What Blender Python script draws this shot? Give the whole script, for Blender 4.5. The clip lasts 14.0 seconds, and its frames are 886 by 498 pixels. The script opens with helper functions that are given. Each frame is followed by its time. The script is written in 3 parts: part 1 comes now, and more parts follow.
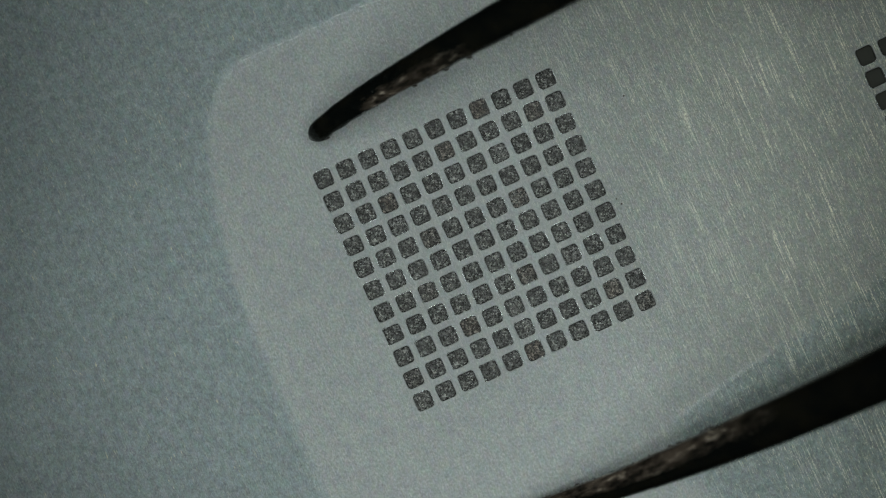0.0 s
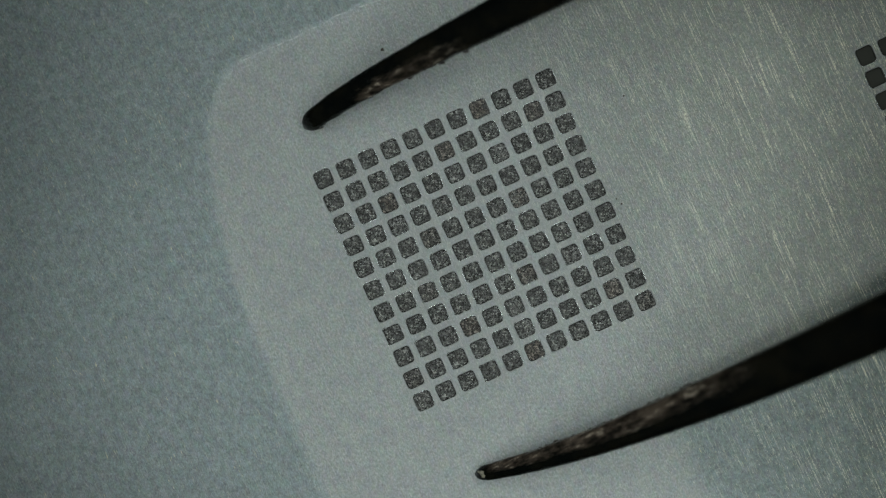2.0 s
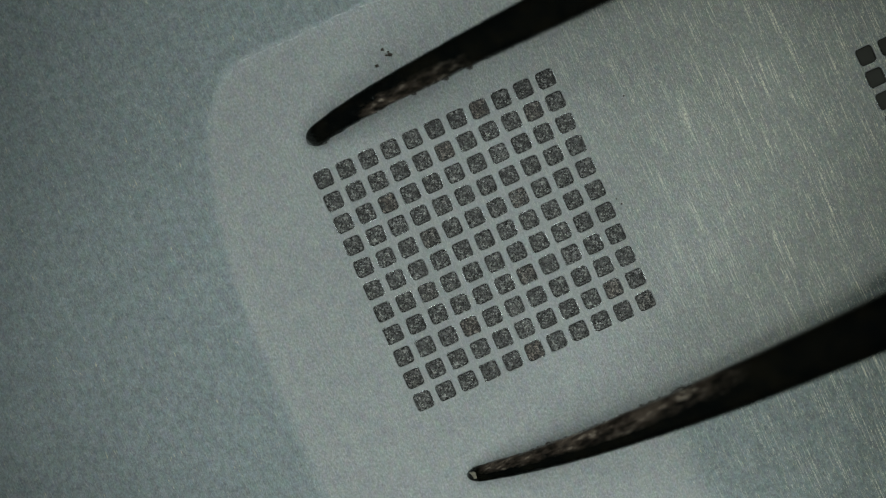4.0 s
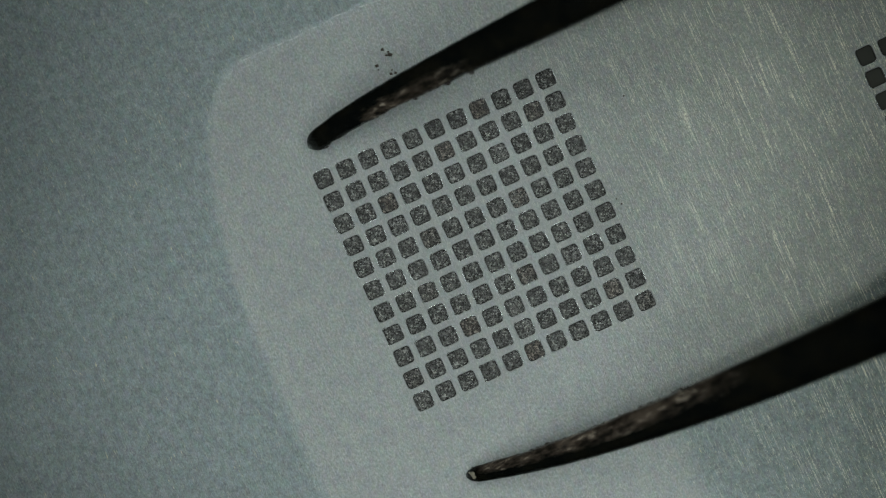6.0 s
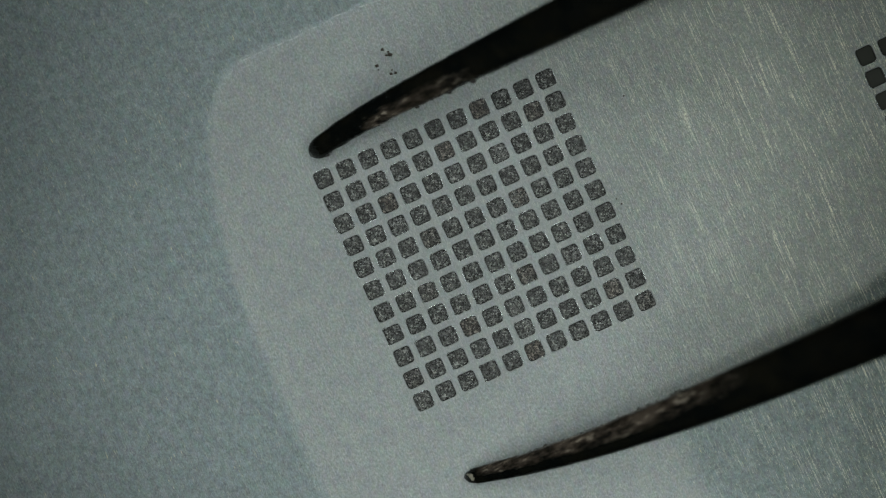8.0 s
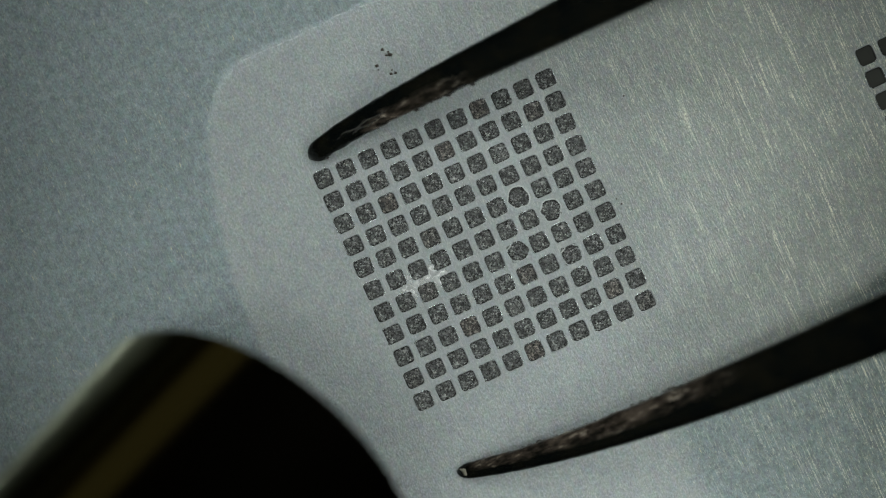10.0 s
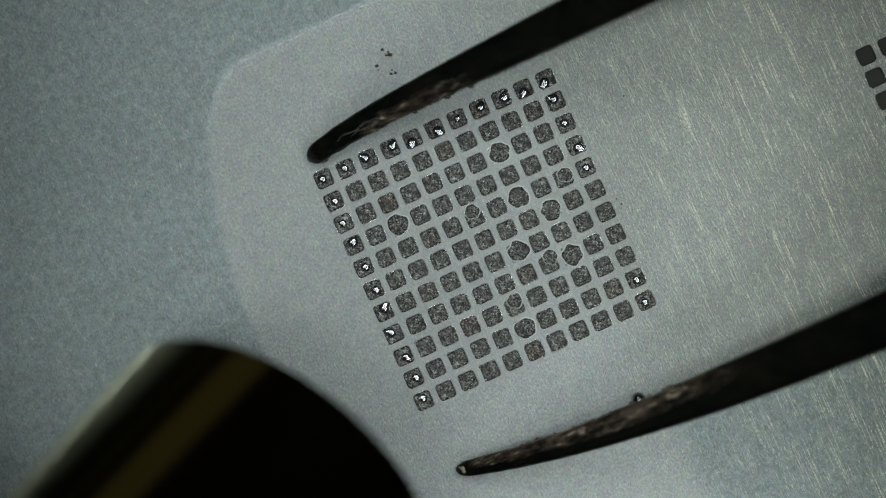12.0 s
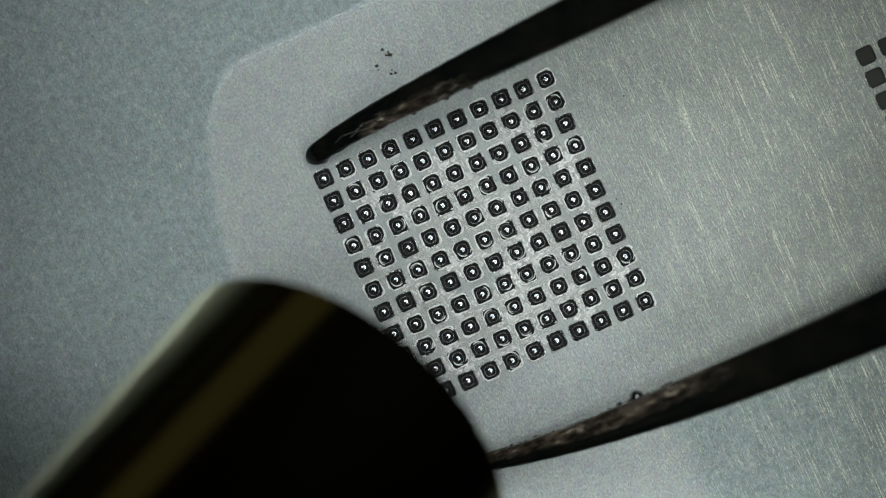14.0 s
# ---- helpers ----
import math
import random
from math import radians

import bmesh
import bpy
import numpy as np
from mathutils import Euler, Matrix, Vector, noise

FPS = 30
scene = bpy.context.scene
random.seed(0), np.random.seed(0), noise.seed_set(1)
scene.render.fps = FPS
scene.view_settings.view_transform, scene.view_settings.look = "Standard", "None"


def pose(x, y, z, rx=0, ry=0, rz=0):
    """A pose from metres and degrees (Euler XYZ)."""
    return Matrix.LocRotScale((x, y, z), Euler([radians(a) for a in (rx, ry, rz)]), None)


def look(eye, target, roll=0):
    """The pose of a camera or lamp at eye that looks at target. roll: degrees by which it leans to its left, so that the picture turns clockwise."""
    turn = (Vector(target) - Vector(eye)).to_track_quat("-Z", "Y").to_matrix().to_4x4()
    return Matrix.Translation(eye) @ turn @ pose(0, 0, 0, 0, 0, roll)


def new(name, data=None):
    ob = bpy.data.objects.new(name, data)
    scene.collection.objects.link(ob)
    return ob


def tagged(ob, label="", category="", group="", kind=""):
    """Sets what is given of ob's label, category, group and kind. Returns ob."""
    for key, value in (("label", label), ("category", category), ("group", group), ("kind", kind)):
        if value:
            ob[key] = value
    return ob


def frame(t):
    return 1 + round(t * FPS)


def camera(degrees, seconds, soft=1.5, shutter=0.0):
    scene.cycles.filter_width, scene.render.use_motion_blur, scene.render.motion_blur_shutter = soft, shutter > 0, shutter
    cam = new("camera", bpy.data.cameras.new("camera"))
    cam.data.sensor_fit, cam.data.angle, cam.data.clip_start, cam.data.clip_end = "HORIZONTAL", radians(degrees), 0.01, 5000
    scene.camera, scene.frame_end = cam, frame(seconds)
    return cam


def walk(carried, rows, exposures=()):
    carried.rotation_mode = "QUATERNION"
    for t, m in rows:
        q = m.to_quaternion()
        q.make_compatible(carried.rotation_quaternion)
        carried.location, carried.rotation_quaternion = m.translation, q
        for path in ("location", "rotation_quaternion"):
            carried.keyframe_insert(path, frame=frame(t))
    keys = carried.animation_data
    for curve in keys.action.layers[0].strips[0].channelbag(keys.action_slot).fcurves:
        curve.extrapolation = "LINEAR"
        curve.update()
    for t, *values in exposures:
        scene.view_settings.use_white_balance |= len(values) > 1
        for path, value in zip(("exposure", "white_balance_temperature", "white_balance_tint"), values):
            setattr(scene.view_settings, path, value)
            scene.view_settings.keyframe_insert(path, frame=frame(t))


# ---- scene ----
MM = 0.001
PITCH = 0.5 * MM            # stencil pitch
PX = PITCH / 43.05          # width of one step on the plate
EYE = 0.130                 # height of the lens above the plate
TURN = 24.25                # the stencil lies turned on the bench


def at(x, y, z=0.0):
    """Place over the plate seen at (x, y), at height z."""
    k = PX * (EYE - z) / EYE
    return Vector(((x - 784) * k, (441 - y) * k, z))


# ---- camera ----
cam = camera(2 * math.degrees(math.atan(784 * PX / EYE)), 14.0, soft=1.25)
cam.data.dof.use_dof = True
cam.data.dof.focus_distance = EYE
cam.data.dof.aperture_fstop = 66
STILL = look((0, 0, EYE), (0, 0, 0))
walk(cam, [(0.0, STILL), (14.0, STILL)],
     exposures=[(0.0, 0.0, 6500, 10), (8.2, 0.0, 6500, 10), (10.3, 0.57, 6500, 12), (11.6, 0.61, 6500, 12), (12.6, 0.56, 6500, 12),
                (13.5, 0.56, 6500, 13), (14.0, 0.81, 6500, 13)])

# ---- world and light ----
world = bpy.data.worlds.new("room")
scene.world = world
world.use_nodes = True
world.node_tree.nodes["Background"].inputs[0].default_value = (1.0, 0.9, 0.6, 1)
world.node_tree.nodes["Background"].inputs[1].default_value = 0.00010
LED_POWER = 0.0067          # each LED of the microscope ring, watts
BAND_POWER = 0.000032          # unseen warm light added for the olive band on the nozzle, watts
LED_COLOR = (0.90, 1.0, 0.98)
LED_AIM = (0.9 * MM, -0.9 * MM, 0)


# ---- materials ----
def material(name, color, rough=0.5, metal=0.0):
    m = bpy.data.materials.new(name)
    m.use_nodes = True
    b = m.node_tree.nodes["Principled BSDF"]
    b.inputs["Base Color"].default_value = (*color, 1)
    b.inputs["Roughness"].default_value = rough
    b.inputs["Metallic"].default_value = metal
    return m


class Net:
    """Small helper to wire shader nodes."""

    def __init__(self, m):
        self.tree = m.node_tree
        self.bsdf = self.tree.nodes["Principled BSDF"]
        self.coord = self.tree.nodes.new("ShaderNodeTexCoord")

    def node(self, kind, **values):
        n = self.tree.nodes.new(kind)
        for key, value in values.items():
            n.inputs[key].default_value = value
        return n

    def link(self, a, b):
        self.tree.links.new(a, b)

    def mapped(self, scale, rot=(0, 0, 0), source="Object"):
        n = self.node("ShaderNodeMapping", Scale=scale, Rotation=rot)
        self.link(self.coord.outputs[source], n.inputs["Vector"])
        return n.outputs[0]

    def along(self, scale, heading):
        """Object places turned so that x runs along the heading, then scaled."""
        turned = self.mapped((1, 1, 1), (0, 0, -radians(heading)))
        n = self.node("ShaderNodeMapping", Scale=scale)
        self.link(turned, n.inputs["Vector"])
        return n.outputs[0]

    def noise(self, vector, scale=1.0, detail=3.0, rough=0.55):
        n = self.node("ShaderNodeTexNoise", Scale=scale, Detail=detail, Roughness=rough)
        self.link(vector, n.inputs["Vector"])
        return n.outputs["Fac"]

    def ramp(self, fac, stops):
        n = self.tree.nodes.new("ShaderNodeValToRGB")
        el = n.color_ramp.elements
        while len(el) < len(stops):
            el.new(0.5)
        for e, (p, c) in zip(el, stops):
            e.position = p
            e.color = (*c, 1) if isinstance(c, tuple) else (c, c, c, 1)
        self.link(fac, n.inputs[0])
        return n.outputs[0]

    def mix(self, fac, a, b, kind="MIX"):
        n = self.tree.nodes.new("ShaderNodeMix")
        n.data_type, n.blend_type = "RGBA", kind
        for socket, value in ((n.inputs[0], fac), (n.inputs[6], a), (n.inputs[7], b)):
            if isinstance(value, bpy.types.NodeSocket):
                self.link(value, socket)
            elif isinstance(value, tuple):
                socket.default_value = (*value, 1)
            else:
                socket.default_value = value
        return n.outputs[2]

    def math(self, op, a, b):
        n = self.tree.nodes.new("ShaderNodeMath")
        n.operation = op
        for socket, value in ((n.inputs[0], a), (n.inputs[1], b)):
            if isinstance(value, bpy.types.NodeSocket):
                self.link(value, socket)
            else:
                socket.default_value = value
        return n.outputs[0]

    def bump(self, height, distance, strength=1.0, before=None):
        n = self.node("ShaderNodeBump", Strength=strength, Distance=distance)
        self.link(height, n.inputs["Height"])
        if before is not None:
            self.link(before, n.inputs["Normal"])
        return n.outputs[0]


def make_steel():
    """Brushed stencil steel: fine grain, streaks along one way with glints put into their colour, a duller etched part;
    half of it clean gloss, half scratched.
    """
    m = material("brushed_steel", (0.55, 0.58, 0.58), 0.40, 1.0)
    n = Net(m)
    grain = n.noise(n.mapped((20000, 14000, 9000)), 1.0, 4.0, 0.65)
    fleck = n.noise(n.mapped((42000, 20000, 9000)), 1.0, 2.0, 0.6)
    streak = n.noise(n.mapped((42000, 5200, 9000), (0, 0, radians(-5))), 1.0, 3.0, 0.7)
    blotch = n.noise(n.mapped((3400, 2900, 2600)), 1.0, 5.0, 0.7)
    wide = n.noise(n.mapped((260, 160, 160)), 1.0, 3.0)
    tint = n.tree.nodes.new("ShaderNodeTexNoise")
    tint.inputs["Scale"].default_value, tint.inputs["Detail"].default_value = 1.0, 3.0
    n.link(n.mapped((9000, 4500, 9000)), tint.inputs["Vector"])
    attr = n.tree.nodes.new("ShaderNodeAttribute")
    attr.attribute_name = "etched"
    etched = attr.outputs["Fac"]
    split = n.tree.nodes.new("ShaderNodeSeparateXYZ")
    n.link(n.coord.outputs["Object"], split.inputs[0])
    span = n.node("ShaderNodeMapRange")
    n.link(split.outputs["X"], span.inputs["Value"])
    for key, value in (("From Min", 0.0035), ("From Max", 0.0085), ("To Min", 0.33), ("To Max", 1.0)):
        span.inputs[key].default_value = value
    # brushing strength; its rise to the right also stands in for sheen
    brushed = n.math("MULTIPLY", span.outputs[0], n.ramp(wide, [(0.3, 0.55), (0.65, 1.0)]))
    tone = n.mix(n.ramp(blotch, [(0.3, 0.0), (0.7, 1.0)]), (0.525, 0.567, 0.585), (0.63, 0.655, 0.648))
    mottle = n.ramp(n.noise(n.mapped((6500, 5200, 6500)), 1.0, 3.0, 0.6), [(0.34, 0.7), (0.64, 1.0)])
    cloud = n.ramp(n.noise(n.mapped((1500, 1100, 1500)), 1.0, 4.0, 0.65), [(0.32, 0.86), (0.66, 1.0)])
    dull = n.mix(1.0, n.mix(1.0, (0.495, 0.59, 0.62), mottle, "MULTIPLY"), cloud, "MULTIPLY")
    tone = n.mix(n.math("MULTIPLY", etched, 0.75), tone, dull)
    tone = n.mix(0.38, tone, n.ramp(grain, [(0.36, 0.35), (0.64, 1.0)]), "MULTIPLY")
    tone = n.mix(0.45, tone, n.ramp(fleck, [(0.32, 0.45), (0.68, 1.05)]), "MULTIPLY")
    tone = n.mix(0.13, tone, tint.outputs["Color"], "OVERLAY")
    # paste and flux smeared thinly over the field of openings
    smear = n.noise(n.mapped((1400, 1400, 1400)), 1.0, 3.0)
    inside = n.math("MULTIPLY", n.math("GREATER_THAN", split.outputs["X"], -0.00022), n.math("LESS_THAN", split.outputs["X"], 0.00522))
    inside = n.math("MULTIPLY", inside, n.math("MULTIPLY", n.math("LESS_THAN", split.outputs["Y"], 0.00022), n.math("GREATER_THAN", split.outputs["Y"], -0.00522)))
    tone = n.mix(n.math("MULTIPLY", inside, n.ramp(smear, [(0.3, 0.1), (0.7, 0.5)])), tone, (0.475, 0.48, 0.478))
    # short brush scratches, their bright glints painted into the colour
    scratch_glint = n.math("MULTIPLY", n.ramp(streak, [(0.56, 0.0), (0.635, 1.0)]), brushed)
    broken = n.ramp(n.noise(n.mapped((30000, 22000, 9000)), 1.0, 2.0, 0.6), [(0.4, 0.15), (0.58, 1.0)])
    scratch_glint = n.math("MULTIPLY", scratch_glint, broken)
    tone = n.mix(scratch_glint, tone, (1.0, 0.97, 0.84))
    # longer streaks in clusters, glints again put into the colour
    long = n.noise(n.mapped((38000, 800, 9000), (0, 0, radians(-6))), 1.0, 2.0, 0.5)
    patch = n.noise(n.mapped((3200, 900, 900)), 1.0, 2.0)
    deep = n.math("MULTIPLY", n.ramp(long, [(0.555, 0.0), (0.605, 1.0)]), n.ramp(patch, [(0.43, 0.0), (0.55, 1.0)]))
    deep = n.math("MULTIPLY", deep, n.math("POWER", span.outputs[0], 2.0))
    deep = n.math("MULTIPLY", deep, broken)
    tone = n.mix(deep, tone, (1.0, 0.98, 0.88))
    # sparse nicks in the etched part, yellowish glints painted into their colour
    nick_glint = n.noise(n.mapped((30000, 5200, 9000), (0, 0, radians(-8))), 1.0, 2.0, 0.5)
    nick_glint = n.math("MULTIPLY", n.ramp(nick_glint, [(0.64, 0.0), (0.72, 0.6)]), etched)
    tone = n.mix(n.math("MULTIPLY", nick_glint, n.ramp(blotch, [(0.45, 0.1), (0.6, 1.0)])), tone, (0.95, 0.88, 0.62))
    # one old scratch along the edge of the etched part
    wobble = n.math("MULTIPLY_ADD", n.noise(n.mapped((900, 0, 0)), 1.0, 2.0), 0.0003)
    wobble.node.inputs[2].default_value = 0.00276
    off = n.math("ABSOLUTE", n.math("SUBTRACT", split.outputs["Y"], wobble), 0.0)
    line = n.math("MULTIPLY", n.math("LESS_THAN", off, 0.000014), n.ramp(n.noise(n.mapped((5200, 0, 0)), 1.0, 2.0), [(0.42, 0.0), (0.62, 0.32)]))
    line = n.math("MULTIPLY", line, n.math("MULTIPLY", n.math("GREATER_THAN", split.outputs["X"], -0.0006), n.math("LESS_THAN", split.outputs["X"], 0.0044)))
    tone = n.mix(line, tone, (0.95, 0.95, 0.93))
    tone = n.mix(span.outputs[0], tone, n.mix(1.0, tone, (0.99, 0.985, 0.905), "MULTIPLY"))
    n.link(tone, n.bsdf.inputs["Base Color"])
    h = n.bump(streak, 0.04 * MM, 1.0)
    n.link(brushed, h.node.inputs["Strength"])
    h = n.bump(grain, 0.02 * MM, 0.4, h)
    n.link(h, n.bsdf.inputs["Normal"])
    gloss = n.node("ShaderNodeBsdfGlossy", Roughness=0.09)
    n.link(tone, gloss.inputs["Color"])
    soft = n.bump(streak, 0.004 * MM, 0.4)
    n.link(n.bump(grain, 0.004 * MM, 0.4, soft), gloss.inputs["Normal"])
    both = n.tree.nodes.new("ShaderNodeMixShader")
    both.inputs[0].default_value = 0.5
    n.link(n.bsdf.outputs[0], both.inputs[1])
    n.link(gloss.outputs[0], both.inputs[2])
    # the brushing scatters a share of the light widely
    wide_lobe = n.node("ShaderNodeBsdfGlossy", Roughness=0.72)
    n.link(tone, wide_lobe.inputs["Color"])
    n.link(h, wide_lobe.inputs["Normal"])
    whole = n.tree.nodes.new("ShaderNodeMixShader")
    whole.inputs[0].default_value = 0.5
    n.link(both.outputs[0], whole.inputs[1])
    n.link(wide_lobe.outputs[0], whole.inputs[2])
    n.link(whole.outputs[0], n.tree.nodes["Material Output"].inputs["Surface"])
    return m


def make_paste():
    """Solder powder: small dull metal beads, some tarnished brown."""
    m = material("solder_powder", (0.2, 0.2, 0.2), 0.34, 1.0)
    n = Net(m)
    info = n.tree.nodes.new("ShaderNodeObjectInfo")
    geo = n.tree.nodes.new("ShaderNodeNewGeometry")
    bead = n.ramp(geo.outputs["Random Per Island"], [(0.0, (0.11, 0.11, 0.106)), (0.7, (0.32, 0.32, 0.305)), (1.0, (0.68, 0.68, 0.65))])
    pick = n.math("FRACT", n.math("MULTIPLY", info.outputs["Random"], 17.0), 0.0)
    n.link(n.mix(1.0, bead, n.ramp(pick, [(0.9, (1.0, 1.0, 1.0)), (1.0, (1.0, 0.86, 0.78))]), "MULTIPLY"), n.bsdf.inputs["Base Color"])
    n.link(n.bump(n.noise(n.mapped((90000, 90000, 90000)), 1.0, 2.0), 0.004 * MM, 0.5), n.bsdf.inputs["Normal"])
    return m


def make_paste_flux():
    """The dark moist flux that the powder lies in."""
    m = material("paste_flux", (0.03, 0.03, 0.028), 0.16)
    m.node_tree.nodes["Principled BSDF"].inputs["Specular IOR Level"].default_value = 0.9
    n = Net(m)
    g = n.noise(n.mapped((7000, 11000, 7000)), 1.0, 4.0, 0.65)
    n.link(n.ramp(g, [(0.3, (0.012, 0.012, 0.012)), (0.7, (0.06, 0.058, 0.053))]), n.bsdf.inputs["Base Color"])
    n.link(n.bump(g, 0.07 * MM, 1.0), n.bsdf.inputs["Normal"])
    return m


def make_tweezer_steel():
    """Black polished tweezer steel, scuffed to brown bare metal towards the tip."""
    m = material("blackened_steel", (0.03, 0.03, 0.03), 0.25, 0.0)
    n = Net(m)
    big = n.noise(n.mapped((1500, 1500, 1500)), 1.0, 4.0, 0.65)
    fine = n.noise(n.mapped((9000, 9000, 9000)), 1.0, 4.0)
    attr = n.tree.nodes.new("ShaderNodeAttribute")
    attr.attribute_name = "worn"
    near = n.tree.nodes.new("ShaderNodeAttribute")
    near.attribute_name = "tip"
    crust = n.noise(n.along((2200, 7000, 4000), 28), 1.0, 3.0, 0.6)
    rub = n.noise(n.along((1400, 8000, 5000), 24), 1.0, 4.0, 0.65)
    worn = n.math("MULTIPLY", attr.outputs["Fac"], n.ramp(n.math("MULTIPLY", n.math("ADD", big, rub), 0.5), [(0.36, 0.2), (0.54, 1.0)]))
    worn = n.ramp(worn, [(0.1, 0.0), (0.75, 1.0)])
    scuff = n.ramp(rub, [(0.34, (0.016, 0.012, 0.008)), (0.48, (0.058, 0.043, 0.031)), (0.58, (0.105, 0.08, 0.06)), (0.66, (0.42, 0.36, 0.28))])
    n.link(n.ramp(big, [(0.4, (0.003, 0.0042, 0.0038)), (0.7, (0.010, 0.0094, 0.006))]), n.bsdf.inputs["Base Color"])
    n.bsdf.inputs["Metallic"].default_value, n.bsdf.inputs["Roughness"].default_value = 0.0, 0.15
    n.bsdf.inputs["Specular IOR Level"].default_value = 0.35
    bare = n.node("ShaderNodeBsdfPrincipled", Roughness=0.36)
    bare.inputs["Specular IOR Level"].default_value = 0.3
    n.link(scuff, bare.inputs["Base Color"])
    h = n.bump(fine, 0.03 * MM, 0.5)
    n.link(n.math("MULTIPLY_ADD", worn, 0.5), h.node.inputs["Strength"])
    h.node.inputs["Strength"].links[0].from_node.inputs[2].default_value = 0.08
    c = n.bump(crust, 0.13 * MM, 0.5, h)
    n.link(near.outputs["Fac"], c.node.inputs["Strength"])
    n.link(c, n.bsdf.inputs["Normal"])
    n.link(c, bare.inputs["Normal"])
    both = n.tree.nodes.new("ShaderNodeMixShader")
    n.link(worn, both.inputs[0])
    n.link(n.bsdf.outputs[0], both.inputs[1])
    n.link(bare.outputs[0], both.inputs[2])
    n.link(both.outputs[0], n.tree.nodes["Material Output"].inputs["Surface"])
    return m


def make_flux():
    """Milky sticky flux: mostly see-through, cloudy where it is thick, with a faint wet shine."""
    m = material("milky_flux", (0.93, 0.91, 0.88), 0.22)
    n = Net(m)
    clear = n.node("ShaderNodeBsdfTransparent", Color=(0.98, 0.98, 0.97, 1))
    thick = n.tree.nodes.new("ShaderNodeAttribute")
    thick.attribute_name = "thick"
    cloud = n.noise(n.mapped((4200, 4200, 4200)), 1.0, 3.0, 0.6)
    thread = n.noise(n.mapped((5000, 5000, 5000)), 1.0, 2.0, 0.5)
    thread = n.math("ABSOLUTE", n.math("SUBTRACT", thread, 0.5), 0.0)
    n.link(n.bump(thread, 0.05 * MM, 1.0), n.bsdf.inputs["Normal"])
    n.bsdf.inputs["Specular IOR Level"].default_value = 1.0
    cover = n.math("ADD", n.ramp(cloud, [(0.3, 0.3), (0.7, 1.0)]), n.ramp(thread, [(0.0, 0.7), (0.035, 0.0)]))
    where = n.tree.nodes.new("ShaderNodeNewGeometry")
    pool = n.noise(where.outputs["Position"], 900.0, 3.0, 0.6)
    cover = n.math("MULTIPLY", cover, n.ramp(pool, [(0.38, 0.12), (0.62, 0.85)]))
    cover = n.math("MULTIPLY", cover, thick.outputs["Fac"])
    both = n.tree.nodes.new("ShaderNodeMixShader")
    n.link(cover, both.inputs[0])
    n.link(clear.outputs[0], both.inputs[1])
    n.link(n.bsdf.outputs[0], both.inputs[2])
    n.link(both.outputs[0], n.tree.nodes["Material Output"].inputs["Surface"])
    return m


def make_meniscus():
    """Boiling flux with fine froth, wet; its bright shine is put into the whitish colour."""
    m = material("boiling_flux", (0.9, 0.9, 0.87), 0.15)
    n = Net(m)
    n.bsdf.inputs["Specular IOR Level"].default_value = 1.0
    froth = n.noise(n.mapped((26000, 26000, 26000)), 1.0, 3.0, 0.6)
    n.link(n.ramp(froth, [(0.3, (0.6, 0.61, 0.585)), (0.65, (0.9, 0.9, 0.87))]), n.bsdf.inputs["Base Color"])
    n.link(n.bump(froth, 0.01 * MM, 0.5), n.bsdf.inputs["Normal"])
    return m


def make_pool():
    """Liquid flux grey with fine solder, cloudy."""
    m = material("liquid_flux", (0.1, 0.1, 0.09), 0.25)
    n = Net(m)
    info = n.tree.nodes.new("ShaderNodeObjectInfo")
    cloud = n.noise(n.mapped((5200, 8500, 6500)), 1.0, 4.0, 0.6)
    grey = n.ramp(cloud, [(0.34, (0.018, 0.019, 0.015)), (0.52, (0.055, 0.057, 0.047)), (0.68, (0.15, 0.152, 0.135))])
    n.link(n.mix(1.0, grey, n.ramp(info.outputs["Random"], [(0.0, 0.7), (1.0, 1.25)]), "MULTIPLY"), n.bsdf.inputs["Base Color"])
    n.link(n.bump(cloud, 0.02 * MM, 0.6), n.bsdf.inputs["Normal"])
    return m


STEEL = make_steel()
FLUX = make_flux()
WET = material("dried_flux_edge", (0.62, 0.64, 0.63), 0.2, 0.8)
SEEP = material("seeped_flux", (0.42, 0.43, 0.41), 0.5, 0.85)
STAINED = material("paste_stained_steel", (0.035, 0.035, 0.033), 0.5, 0.3)
CRUST = material("burnt_residue", (0.022, 0.016, 0.011), 0.28)
MENISCUS = make_meniscus()
POOL = make_pool()
GUM = material("shiny_flux", (0.34, 0.31, 0.24), 0.12)
MELTED = material("melted_flux", (0.5, 0.48, 0.44), 0.22, 0.9)
CRUMB = material("dark_crumb", (0.05, 0.037, 0.026), 0.6)
OXIDE = material("oxidised_solder", (0.2, 0.205, 0.22), 0.08, 1.0)
POWDER = make_paste()
PASTE = make_paste_flux()
TWEEZER = make_tweezer_steel()
SOLDER = material("molten_solder", (0.45, 0.45, 0.465), 0.04, 0.95)
CHROME = material("polished_nozzle_steel", (0.92, 0.82, 0.50), 0.12, 1.0)
BENCH = material("bench_surface", (0.03, 0.031, 0.02), 0.6)
HOUSING = material("black_plastic", (0.011, 0.011, 0.011), 0.5)
LENS_TUBE = material("matt_black_tube", (0.008, 0.008, 0.008), 0.7)


def mesh_of(name, verts, faces, mat, smooth=True):
    me = bpy.data.meshes.new(name)
    me.from_pydata([tuple(v) for v in verts], [], faces)
    me.materials.append(mat)
    me.polygons.foreach_set("use_smooth", [smooth] * len(me.polygons))
    me.update()
    return me


def part(name, me, parent, label=""):
    ob = new(name, me)
    ob.parent = parent
    return tagged(ob, label)


